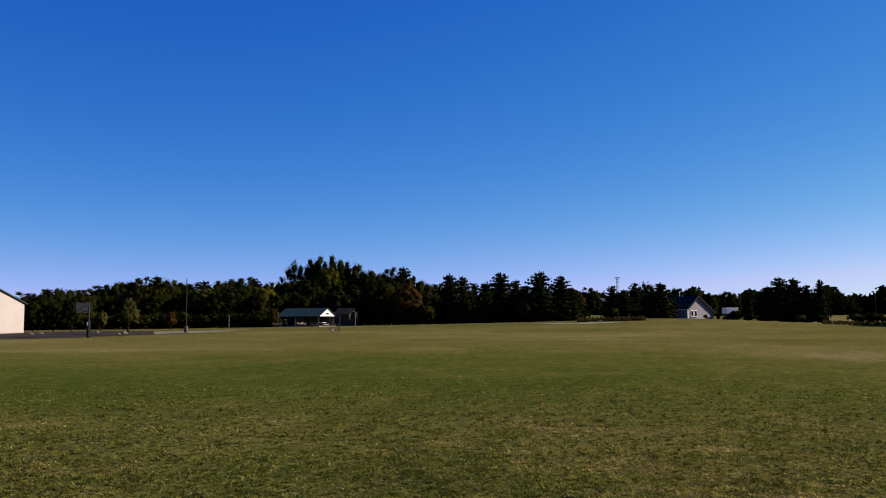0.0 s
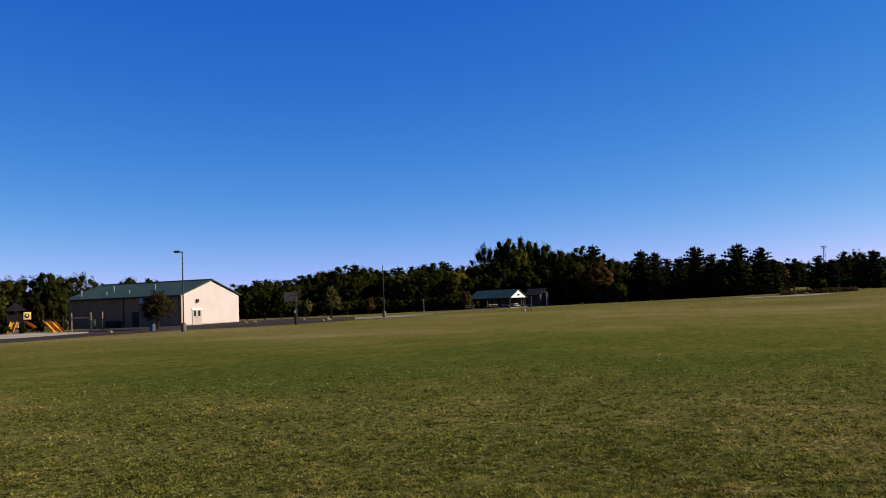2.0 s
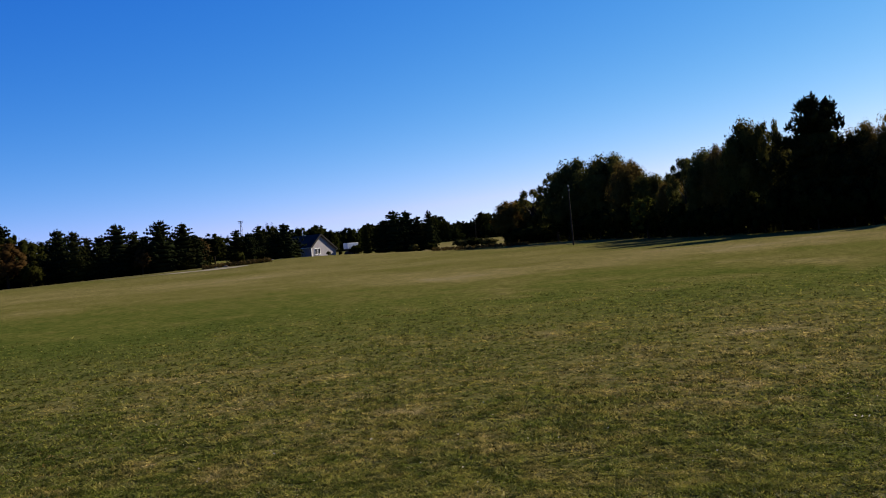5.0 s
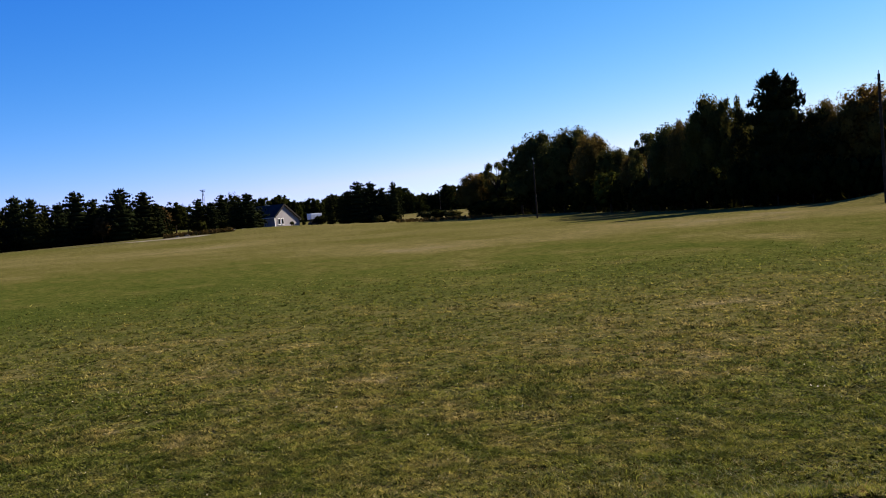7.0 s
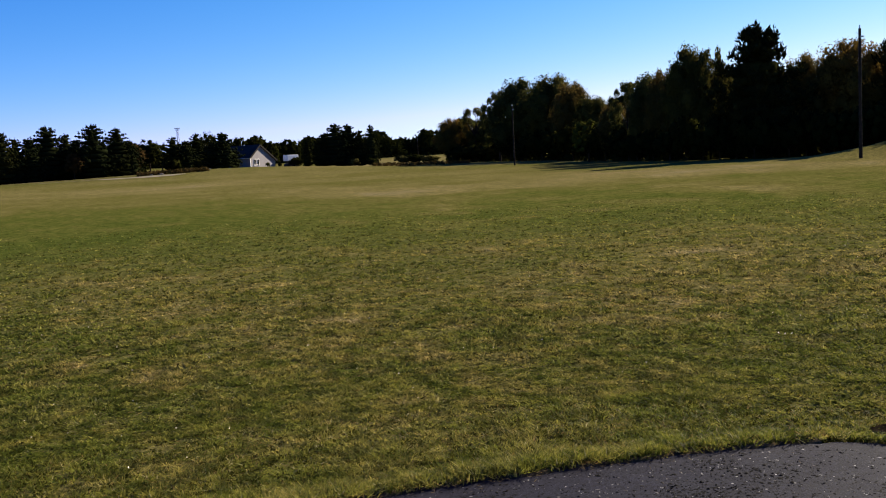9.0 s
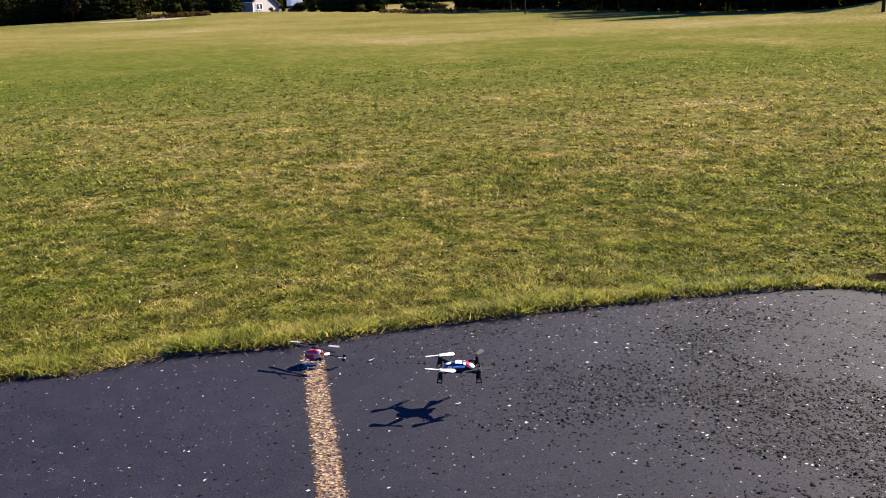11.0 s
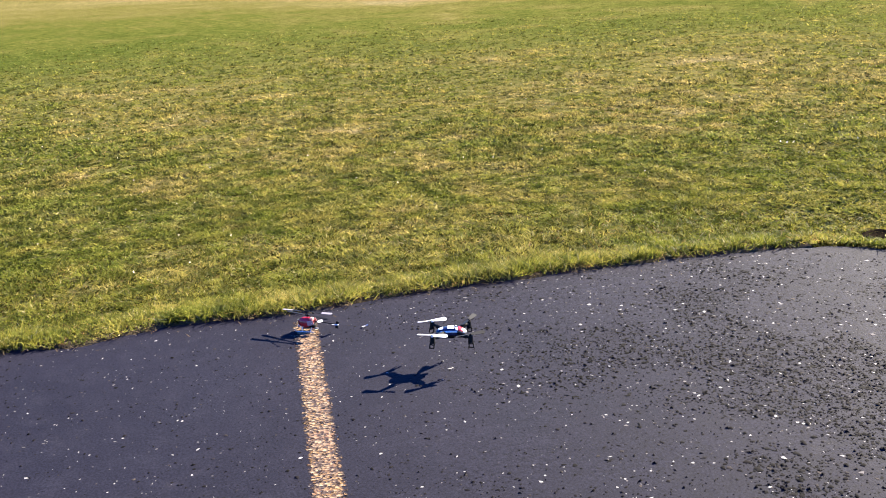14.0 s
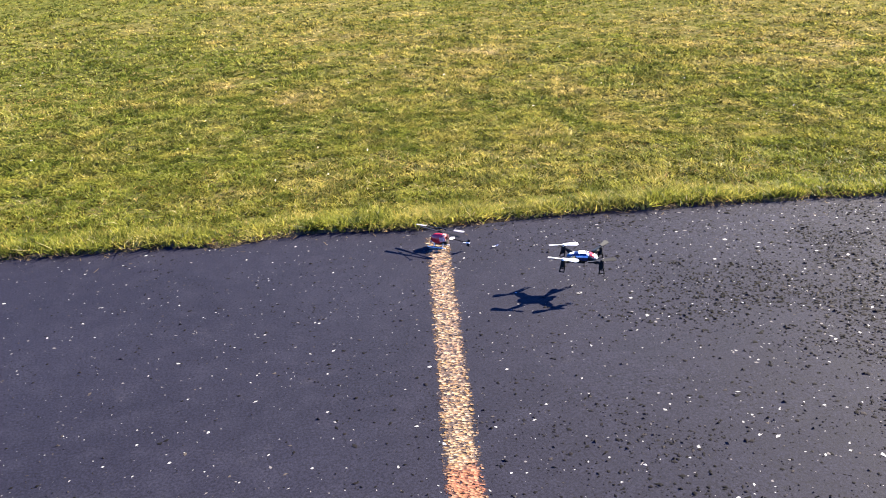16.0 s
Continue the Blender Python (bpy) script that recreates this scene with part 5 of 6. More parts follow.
    part("platform", box((1.5, 0.9, 0.1), (-0.2, 0.7, 1.45)), "tower", sl)
    part("post", rod((1.4, 0.2, -0.2), (1.4, 0.2, 2.1), 0.07, 0.07, 8), "tower", sl)


make_playground()

# ---- picnic shelter ----


def make_shelter():
    """Long open shed: gable end lit on its right."""
    cx, cy, cz = spot(-8.0, 184)
    ax = Vector((0.931, -0.374))
    L = 9.6
    sh = thing("picnic_shelter", upright(cx, cy, cz, (ax.x, ax.y)), "open picnic shelter with green roof and white gable", "shelter")
    W, E, R = 6.6, 2.15, 3.7
    part("floor_slab", box((L + 0.4, W + 0.4, 0.25), (-L / 2, W / 2, 0.0)), "concrete", sh)
    for i in range(6):
        for yy in (0.15, W - 0.15):
            part("post", box((0.16, 0.16, E), (-0.2 - i * (L - 0.4) / 5, yy, E / 2), (0, 0, 0), 0.015), "darkwood", sh)
    sl = math.atan2(R - E, W / 2)
    run = math.hypot(R - E, W / 2) + 0.4
    for s in (1, -1):
        part("roof_slope", box((L + 0.6, run, 0.1), (-L / 2, W / 2 - s * math.cos(sl) * run / 2, R + 0.08 - math.sin(sl) * run / 2), (math.degrees(s * sl), 0, 0)), "roof", sh, "green metal roof")
    part("gable_panel", slab_yz([(-0.1, E - 0.05), (W + 0.1, E - 0.05), (W / 2, R - 0.02)], 0.0, 0.08), "white", sh, "white gable panel")
    part("gable_panel", slab_yz([(-0.1, E - 0.05), (W + 0.1, E - 0.05), (W / 2, R - 0.02)], -L, -L + 0.08), "white", sh)
    part("sign_board", box((0.05, 1.2, 0.4), (0.11, W / 2, E + 0.5)), "darkwood", sh)
    part("side_beam", box((L, 0.14, 0.22), (-L / 2, 0.15, E - 0.1)), "darkwood", sh)
    part("back_wall", box((L * 0.9, 0.15, 2.1), (-L / 2, W - 0.2, 1.05)), "darkwood", sh)
    bx, by, bz = spot(-6.1, 192)
    sd = thing("storage_shed", upright(bx, by, bz, (ax.x, ax.y)), "dark wooden shed behind the picnic shelter", "shed")
    part("wall", slab_yz([(0, 0), (4.6, 0), (4.6, 2.5), (2.3, 3.7), (0, 2.5)], -3.6, 0.0), "darkwood", sd)
    for s in (1, -1):
        sl2 = math.atan2(1.2, 2.3)
        part("roof_slope", box((4.1, 2.95, 0.1), (-1.8, 2.3 - s * math.cos(sl2) * 1.45, 3.78 - math.sin(sl2) * 1.45), (math.degrees(s * sl2), 0, 0)), "slate", sd)
    part("door", box((0.06, 1.2, 2.0), (0.035, 2.3, 1.0)), "bronze", sd)


make_shelter()


def make_table(az, r, turn, top, seat, label):
    x, y, z = spot(az, r)
    tb = thing("picnic_table", pose(x, y, z, 0, 0, turn), label, "picnic table", "picnic tables by the shelter")
    for k in range(4):
        part("plank", box((1.9, 0.17, 0.05), (0, -0.285 + 0.19 * k, 0.75), (0, 0, 0), 0.01), top, tb)
    for s in (-1, 1):
        part("bench", box((1.9, 0.28, 0.05), (0, s * 0.68, 0.45), (0, 0, 0), 0.01), seat, tb)
        for e in (-0.65, 0.65):
            part("leg", box((0.08, 0.1, 0.95), (e, s * 0.42, 0.38), (s * 28, 0, 0)), "darkwood", tb)
        part("brace", box((0.06, 1.4, 0.08), (s * 0.65, 0, 0.42)), "darkwood", tb)


make_table(-9.15, 177, 35, "white", "brick", "white-topped picnic table with red benches beside the shelter")
make_table(-7.75, 179, 70, "white", "white", "white picnic table by the shelter's end")
make_table(-8.3, 184, 5, "siding", "siding", "pale picnic table under the shelter")
make_table(-10.6, 181, 20, "siding", "tan", "pale weathered picnic table on the grass")


def make_backstop():
    """A small wire-mesh cage of steel posts before the shelter, and a lone tall post."""
    x, y, z = spot(-7.05, 128)
    k = thing("wire_mesh_cage", pose(x, y, z, 0, 0, 8), "grey steel wire-mesh practice cage on the grass", "cage")
    w, h = 1.4, 2.5
    for px in (-w / 2, w / 2):
        for py in (0, 1.2):
            part("post", rod((px, py, -0.2), (px, py, h if px < 0 else 2.2), 0.03, 0.03, 6), "dull", k)
    for i in range(8):
        part("wire", rod((-w / 2, 0, 0.05 + i * 0.13), (w / 2, 0, 0.05 + i * 0.13), 0.012, 0.012, 4), "dull", k)
        part("wire", rod((-w / 2 + i * w / 7, 0, 0), (-w / 2 + i * w / 7, 0, 1.0), 0.012, 0.012, 4), "dull", k)
    part("top_rail", rod((-w / 2, 0, 1.0), (w / 2, 0, 1.0), 0.03, 0.03, 6), "dull", k)
    part("weight", box((0.3, 0.3, 0.3), (-0.3, 0.2, 0.15), (0, 0, 0), 0.05), "white", k)
    x, y, z = spot(-5.75, 140)
    p = thing("steel_post", Matrix.Translation((x, y, z)), "slim grey steel post with short arm on the grass", "post")
    part("pole", rod((0, 0, -0.3), (0, 0, rise(0.68, 140) - z), 0.06, 0.05, 8), "dull", p)
    part("arm", rod((0, 0, rise(0.68, 140) - z - 0.05), (-0.7, 0, rise(0.68, 140) - z + 0.1), 0.04, 0.04, 6), "dull", p)
    x, y, z = spot(-13.55, 165)
    p = thing("marker_post", Matrix.Translation((x, y, z)), "short pale marker post on the grass", "post")
    part("post", box((0.10, 0.10, rise(0.45, 165) - z + 0.2), (0, 0, (rise(0.5, 165) - z) / 2), (0, 0, 0), 0.03), "siding", p)


make_backstop()

# ---- houses beyond the mound ----


def make_house(name, az, r, turn, W, L, left, right, top, at, wall, label, panes):
    """A gabled house: eave heights at its left and right, the ridge at a share of its width."""
    x, y, z = spot(az, r)
    hs = thing(name, pose(x, y, z, 0, 0, turn), label, "house")
    ridge = -W / 2 + W * at
    outline = [(-W / 2, -0.4), (W / 2, -0.4), (W / 2, right), (ridge, top), (-W / 2, left)]
    part("gable_wall", extruded(outline, 0.25), wall, hs, "pale gable wall")
    bm = extruded(outline, 0.25)
    bmesh.ops.translate(bm, verts=bm.verts, vec=(0, L - 0.25, 0))
    part("back_gable_wall", bm, wall, hs)
    for s, eave, span in ((-1, left, W * at), (1, right, W * (1 - at))):
        sl = math.atan2(top - eave, span)
        run = math.hypot(top - eave, span) + 0.45
        part("side_wall", box((0.25, L - 0.5, eave + 0.4), (s * (W / 2 - 0.125), L / 2, eave / 2 - 0.2)), wall, hs)
        part("roof_slope", box((run, L + 0.7, 0.14), (ridge + s * math.cos(sl) * run / 2, L / 2, top + 0.12 - math.sin(sl) * run / 2), (0, math.degrees(s * sl), 0)), "slate", hs, "dark shingle roof")
        part("barge_board", box((run, 0.06, 0.34), (ridge + s * math.cos(sl) * run / 2, -0.38, top + 0.04 - math.sin(sl) * run / 2), (0, math.degrees(s * sl), 0)), "slate", hs)
        part("gutter", box((0.12, L + 0.5, 0.12), (s * (W / 2 + 0.34), L / 2, eave - 0.22), (0, 0, 0), 0.02), "white", hs)
    part("corner_board", box((0.16, 0.05, left + 0.4), (-W / 2 + 0.08, -0.03, left / 2 - 0.2)), "white", hs)
    for px, pz, pw, ph in panes:
        win = part("window", box((pw + 0.2, 0.08, ph + 0.2), (px, -0.03, pz), (0, 0, 0), 0.01), "white", hs)
        part("pane", box((pw, 0.04, ph), (px, -0.075, pz)), "glass", win)
        part("sill", box((pw + 0.3, 0.16, 0.06), (px, -0.08, pz - ph / 2 - 0.1)), "white", win)
    return hs


make_house("house", 15.92, 200, 35, 8.5, 8.4, 2.4, 1.6, 4.9, 0.39, "siding", "pale grey house with steep gable and dark roof", [(-2.75, 1.3, 0.6, 1.15), (-1.65, 1.3, 0.6, 1.15)])
plant("bush_a", 16.2, 198, 0.35, 0.35, "", "small round shrub against the house wall")
plant("bush", 16.95, 198, 0.3, 0.3, "", "dark shrub at the house corner")
make_house("farmhouse", 12.5, 238, 30, 8.0, 10, 2.6, 2.6, 5.2, 0.5, "siding", "grey house half hidden behind pines", [(-1.5, 1.5, 0.8, 1.2)])


def make_trailer():
    x, y, z = spot(17.65, 205)
    tr = thing("white_trailer", pose(x, y, z, 0, 0, 15), "white box trailer parked beyond the house", "trailer")
    part("body", box((2.9, 1.8, 1.3), (0, 0, 2.3), (0, 0, 0), 0.06), "white", tr)
    part("chassis", box((2.9, 1.4, 0.2), (0, 0, 1.5)), "bronze", tr)
    for sx in (-0.9, 0.9):
        part("wheel", rod((sx, -0.8, 0.55), (sx, 0.8, 0.55), 0.55, 0.55, 16), "black", tr)
        part("axle_strut", box((0.12, 1.2, 1.0), (sx, 0, 1.0)), "bronze", tr)


make_trailer()


def make_mast():
    """A lattice mast with a head of small arms above the trees."""
    x, y, z = spot(10.95, 236)
    h = rise(2.72, 236) - z
    ms = thing("lattice_mast", Matrix.Translation((x, y, z)), "grey lattice mast with antenna head above the trees", "mast")
    for i in range(3):
        a = 2.094 * i
        part("leg", rod((0.9 * math.cos(a), 0.9 * math.sin(a), 0), (0.22 * math.cos(a), 0.22 * math.sin(a), h - 0.6), 0.06, 0.05, 5), "steel", ms)
    bm = bmesh.new()
    for k in range(9):
        za, zb = h * k / 9.6, h * (k + 1) / 9.6
        ra, rb = 0.9 - 0.68 * za / h, 0.9 - 0.68 * zb / h
        for i in range(3):
            a, b = 2.094 * i, 2.094 * (i + 1)
            rod((ra * math.cos(a), ra * math.sin(a), za), (rb * math.cos(b), rb * math.sin(b), zb), 0.035, 0.035, 4, bm)
    part("bracing", bm, "steel", ms)
    head = part("antenna_head", rod((0, 0, h - 0.7), (0, 0, h), 0.10, 0.10, 6), "steel", ms)
    for zz, w in ((h - 0.1, 0.7), (h - 0.5, 0.55)):
        part("arm", rod((-w, 0, zz), (w, 0, zz), 0.09, 0.09, 5), "steel", head)
        part("arm", rod((0, -w, zz), (0, w, zz), 0.09, 0.09, 5), "steel", head)


make_mast()


def make_utility_pole(az, r, el_top, label):
    x, y, z = spot(az, r)
    h = rise(el_top, r) - z
    up = thing("utility_pole", Matrix.Translation((x, y, z)), label, "utility pole", "utility poles")
    part("pole", rod((0, 0, -0.6), (0, 0, h), 0.11, 0.08, 12), "bark", up)
    part("insulator", rod((0, 0, h), (0, 0, h + 0.22), 0.05, 0.03, 8), "white", up)
    part("bracket", box((0.12, 0.28, 0.10), (0, -0.14, h - 0.5), (0, 0, 0), 0.02), "steel", up)


make_utility_pole(52.05, 61, 5.95, "dark weathered wooden utility pole at the field's side")
make_utility_pole(31.75, 119, 3.0, "slim grey wooden utility pole before the trees")
make_utility_pole(25.7, 280, 1.33, "distant wooden utility pole in the weeds")

# ---- model helicopter on the line's end ----


def ovoid(rx, ry, rz, at, bm=None, n=2):
    bm = bm or bmesh.new()
    bmesh.ops.create_icosphere(bm, subdivisions=n, radius=1, matrix=Matrix.Translation(at) @ Matrix.Diagonal((rx, ry, rz, 1)))
    return bm


def blade(length, root, tip, thick, at, turn, pitch=6, bm=None):
    """A rotor blade with a rounded end, along its own x."""
    bm = bm or bmesh.new()
    n = 8
    top, low = [], []
    for i in range(n + 1):
        t = i / n
        w = (root + (tip - root) * t) * (1 if t < 0.85 else math.sqrt(max(0.02, 1 - ((t - 0.85) / 0.15) ** 2 * 0.8)))
        for s in (-1, 1):
            z = s * w * 0.5 * math.sin(radians(pitch))
            top.append((t * length, s * w / 2, z + thick / 2))
            low.append((t * length, s * w / 2, z - thick / 2))
    m = pose(*at, 0, 0, turn)
    tv, lv = [bm.verts.new(m @ Vector(p)) for p in top], [bm.verts.new(m @ Vector(p)) for p in low]
    for i in range(n):
        a, b, c, d = 2 * i, 2 * i + 1, 2 * i + 3, 2 * i + 2
        bm.faces.new((tv[a], tv[d], tv[c], tv[b]))
        bm.faces.new((lv[a], lv[b], lv[c], lv[d]))
        bm.faces.new((tv[a], lv[a], lv[d], tv[d]))
        bm.faces.new((tv[b], tv[c], lv[c], lv[b]))
    bm.faces.new((tv[0], tv[1], lv[1], lv[0]))
    bm.faces.new((tv[2 * n], lv[2 * n], lv[2 * n + 1], tv[2 * n + 1]))
    bmesh.ops.recalc_face_normals(bm, faces=bm.faces)
    return bm


def make_helicopter():
    """Nose towards -x, tail towards +x."""
    he = thing("toy_helicopter", pose(0.820, 3.445, 0.0, 0, 0, -42), "small red toy helicopter with grey rotor blades on the asphalt", "toy helicopter")
    body = ovoid(0.037, 0.020, 0.024, (-0.006, 0, 0.037), None, 3)
    for v in body.verts:
        if v.co.x > 0:
            v.co.z += v.co.x * 0.25
            v.co.y *= 1 - v.co.x * 10
    part("canopy", body, "red", he, "scuffed red canopy")
    part("windscreen", ovoid(0.016, 0.0165, 0.012, (-0.026, 0, 0.037)), "black", he)
    part("decal", box((0.016, 0.034, 0.006), (-0.004, 0, 0.033), (0, -20, 0), 0.002), "gloss", he, "white decal band")
    part("side_frame", box((0.052, 0.020, 0.018), (0.010, 0, 0.023), (0, 0, 0), 0.004), "black", he, "black lower frame")
    for s in (-1, 1):
        plate = part("side_plate", box((0.030, 0.002, 0.020), (0.020, s * 0.0165, 0.040), (0, -12, 0), 0.0008), "rose", he, "pinkish translucent side plate")
        part("screw", rod((0.026, s * 0.0175, 0.040), (0.026, s * 0.0195, 0.040), 0.0022, 0.0022, 8), "silver", plate)
    part("chin_plate", box((0.012, 0.026, 0.008), (-0.036, 0, 0.022), (0, 30, 0), 0.002), "rose", he, "pinkish nose plate")
    part("servo", box((0.014, 0.018, 0.012), (0.022, 0, 0.054), (0, 0, 0), 0.002), "rose", he)
    part("battery", box((0.034, 0.012, 0.011), (-0.008, 0, 0.014), (0, 0, 0), 0.002), "dull", he)
    part("gear_wheel", rod((0.006, 0, 0.050), (0.006, 0, 0.053), 0.013, 0.013, 18), "gloss", he, "white gear wheel")
    part("mast", rod((0.004, 0, 0.046), (0.004, 0, 0.092), 0.0020, 0.0020, 8), "black", he)
    part("tail_boom", rod((0.022, 0, 0.046), (0.132, 0, 0.034), 0.0026, 0.0018, 8), "black", he)
    fin = part("tail_fin", box((0.012, 0.002, 0.032), (0.134, 0, 0.032), (0, 14, 0), 0.0006), "black", he, "black tail fin")
    for k in (0, 180):
        part("tail_rotor", blade(0.016, 0.007, 0.006, 0.001, (0.128, -0.005, 0.034), k), "gloss", fin, "small white tail rotor")
    part("stabiliser", ovoid(0.012, 0.016, 0.0016, (0.058, 0, 0.045)), "gloss", he, "pinkish white stabiliser")
    for s in (-1, 1):
        sk = part("skid", rod((-0.042, s * 0.022, 0.0025), (0.036, s * 0.022, 0.0025), 0.0020, 0.0020, 6), "gloss", he, "white skid")
        part("skid_tip", rod((-0.042, s * 0.022, 0.0025), (-0.052, s * 0.022, 0.007), 0.0020, 0.0014, 6), "gloss", sk)
        for px in (-0.02, 0.02):
            part("strut", rod((px, s * 0.022, 0.003), (px, s * 0.008, 0.020), 0.0016, 0.0016, 6), "gloss", sk)
    for zz, turn, name in ((0.070, -18, "lower_rotor"), (0.086, -7, "upper_rotor")):
        hub = part(name, box((0.026, 0.008, 0.006), (0.004, 0, zz), (0, 0, turn), 0.002), "black", he)
        for k in (0, 180):
            wing = part("rotor_blade", blade(0.116, 0.008, 0.0145, 0.0010, (0.004, 0, zz), turn + k, 8), "black", hub, "black rotor blade")
            if zz > 0.08:
                c, q = math.cos(radians(turn + k)), math.sin(radians(turn + k))
                part("blade_tip", blade(0.050, 0.0125, 0.0150, 0.0016, (0.004 + 0.070 * c, 0.070 * q, zz + 0.0004), turn + k, 8), "siding", wing, "pale grey blade tip")
    part("flybar", rod((0.004 - 0.040, 0.030, 0.094), (0.004 + 0.040, -0.030, 0.094), 0.0012, 0.0012, 6), "black", he)
    for s in (-1, 1):
        part("flybar_weight", ovoid(0.006, 0.004, 0.004, (0.004 + s * 0.040, -s * 0.030, 0.094)), "black", he)


make_helicopter()


def make_scrap():
    """A torn, curled scrap of white paper lying flat."""
    ob = thing("paper_scrap", pose(1.035, 3.335, 0.002, 0, 0, 12), "small torn white scrap lying on the asphalt", "scrap")
    bm = bmesh.new()
    rows = []
    for i in range(7):
        t = i / 6
        half = 0.0048 * math.sin(math.pi * (0.12 + 0.8 * t)) + 0.0012 * math.sin(9 * t)
        up = 0.0012 + 0.0045 * (t - 0.4) ** 2 * 4
        rows.append([bm.verts.new((-0.014 + 0.030 * t, k * half + 0.003 * math.sin(4 * t), up + 0.001 * k * k)) for k in (-1, 0, 1)])
    for a, b in zip(rows, rows[1:]):
        for j in range(2):
            bm.faces.new((a[j], b[j], b[j + 1], a[j + 1]))
    bmesh.ops.solidify(bm, geom=bm.faces[:], thickness=0.0008)
    part("sheet_of_paper", bm, "gloss", ob)


make_scrap()

# ---- quadcopter hovering over the asphalt ----


HULL = ((-0.058, 0.008, 0.006, -0.004), (-0.046, 0.016, 0.014, -0.009), (-0.025, 0.0215, 0.020, -0.013), (0.0, 0.0240, 0.0235, -0.014), (0.020, 0.0235, 0.0215, -0.013),
        (0.038, 0.0205, 0.0165, -0.011), (0.051, 0.0145, 0.0100, -0.007), (0.058, 0.0080, 0.0045, -0.003), (0.061, 0.0010, 0.0008, -0.0008))


def hull_point(x, turn, proud=0.0):
    """A point of the quadcopter's shell at a station along it and a turn round it, in degrees."""
    k = [float(np.interp(x, [h[0] for h in HULL], [h[i] for h in HULL])) for i in (1, 2, 3)]
    c, q = math.cos(radians(turn)), math.sin(radians(turn))
    y = math.copysign(abs(c) ** 0.75, c) * (k[0] + proud)
    return Vector((x, y, abs(q) ** 0.85 * (k[1] + proud) if q >= 0 else abs(q) ** 0.85 * (k[2] - proud)))


def hull_panel(x0, x1, a0, a1, proud, n=10, m=12, close=False):
    """A panel of the shell, a little proud of it."""
    bm = bmesh.new()
    rows = [[bm.verts.new(hull_point(x0 + (x1 - x0) * i / n, a0 + (a1 - a0) * j / m, proud)) for j in range(m if close else m + 1)] for i in range(n + 1)]
    for a, b in zip(rows, rows[1:]):
        for j in range(m):
            k = (j + 1) % len(a)
            bm.faces.new((a[j], b[j], b[k], a[k]))
    if close:
        bm.faces.new(rows[0])
        bm.faces.new(rows[-1][::-1])
    bmesh.ops.recalc_face_normals(bm, faces=bm.faces)
    for f in bm.faces:
        f.smooth = True
    return bm


def make_drone():
    """Nose towards +x."""
    dr = thing("quadcopter_drone", pose(1.194, 2.830, 0.116, 1, 2, -26), "small navy quadcopter with red and white nose hovering over asphalt", "drone")
    part("body", hull_panel(-0.058, 0.061, 0, 360, 0.0, 24, 20, True), "blue", dr, "navy blue shell")
    part("belly", hull_panel(-0.050, 0.050, 196, 344, 0.0012), "black", dr, "black underside")
    part("nose_panel", hull_panel(0.0445, 0.0605, 8, 172, 0.0009), "gloss", dr, "white nose panel")
    part("nose_band", hull_panel(0.0285, 0.0440, 14, 166, 0.0009), "red", dr, "red band across the nose")
    for x0, x1, a0, a1 in ((-0.014, 0.012, 58, 122), (-0.050, -0.030, 62, 118), (-0.042, 0.022, 16, 34), (-0.042, 0.022, 146, 164), (0.016, 0.026, 40, 80), (0.016, 0.026, 100, 140)):
        part("stripe", hull_panel(x0, x1, a0, a1, 0.0009, 8, 6), "gloss", dr, "white stripe")
    part("lens_pod", box((0.020, 0.015, 0.013), (0.034, 0, -0.016), (0, 0, 0), 0.003), "black", dr)
    part("battery", box((0.050, 0.024, 0.010), (-0.012, 0, -0.017), (0, 0, 0), 0.002), "black", dr)
    spin = {(1, 1): 62, (1, -1): 20, (-1, 1): 14, (-1, -1): -12}
    for sx in (1, -1):
        for sy in (1, -1):
            tip = Vector((sx * 0.071, sy * 0.070, 0.004))
            bm = rod((sx * 0.024, sy * 0.014, 0.004), (sx * 0.050, sy * 0.046, 0.007), 0.0085, 0.0062, 10)
            rod((sx * 0.050, sy * 0.046, 0.007), tip, 0.0062, 0.0058, 10, bm)
            rod((sx * 0.022, sy * 0.016, -0.006), (sx * 0.056, sy * 0.054, -0.002), 0.0040, 0.0030, 8, bm)
            arm = part("arm", bm, "black", dr, "black moulded arm")
            part("motor_pod", rod(tip + Vector((0, 0, -0.016)), tip + Vector((0, 0, 0.010)), 0.0098, 0.0082, 14), "black", arm)
            hub = rod(tip + Vector((0, 0, 0.010)), tip + Vector((0, 0, 0.019)), 0.0052, 0.0036, 12)
            for k in (0, 180):
                blade(0.058, 0.011, 0.022, 0.0012, tip + Vector((0, 0, 0.016)), spin[(sx, sy)] + k, 16, hub)
            part("propeller", hub, "black" if sx > 0 else "gloss", arm, "black propeller" if sx > 0 else "white propeller")
            foot = bmesh.new()
            out = Vector((sx * 0.004, sy * 0.006, 0))
            for a, b in (((-0.0075, -0.010), (-0.0085, -0.036)), ((0.0075, -0.010), (0.0085, -0.036)), ((-0.0095, -0.036), (0.0095, -0.036)), ((-0.008, -0.022), (0.008, -0.022))):
                rod(tip + Vector((a[0], 0, a[1])), tip + Vector((b[0], 0, b[1])) + out, 0.0026, 0.0022, 6, foot)
            part("landing_leg", foot, "black", arm)


make_drone()

# ---- loose stones on the asphalt ----


def inside_lot(x, y):
    """True on the asphalt's side of its edge."""
    for (ax, ay), (bx, by) in zip(EDGE, EDGE[1:]):
        if ax <= x < bx:
            return y < ay + (by - ay) * (x - ax) / (bx - ax) if x < 3.3 else y < 2.95 - (x - 3.3) * 2.2
    return False


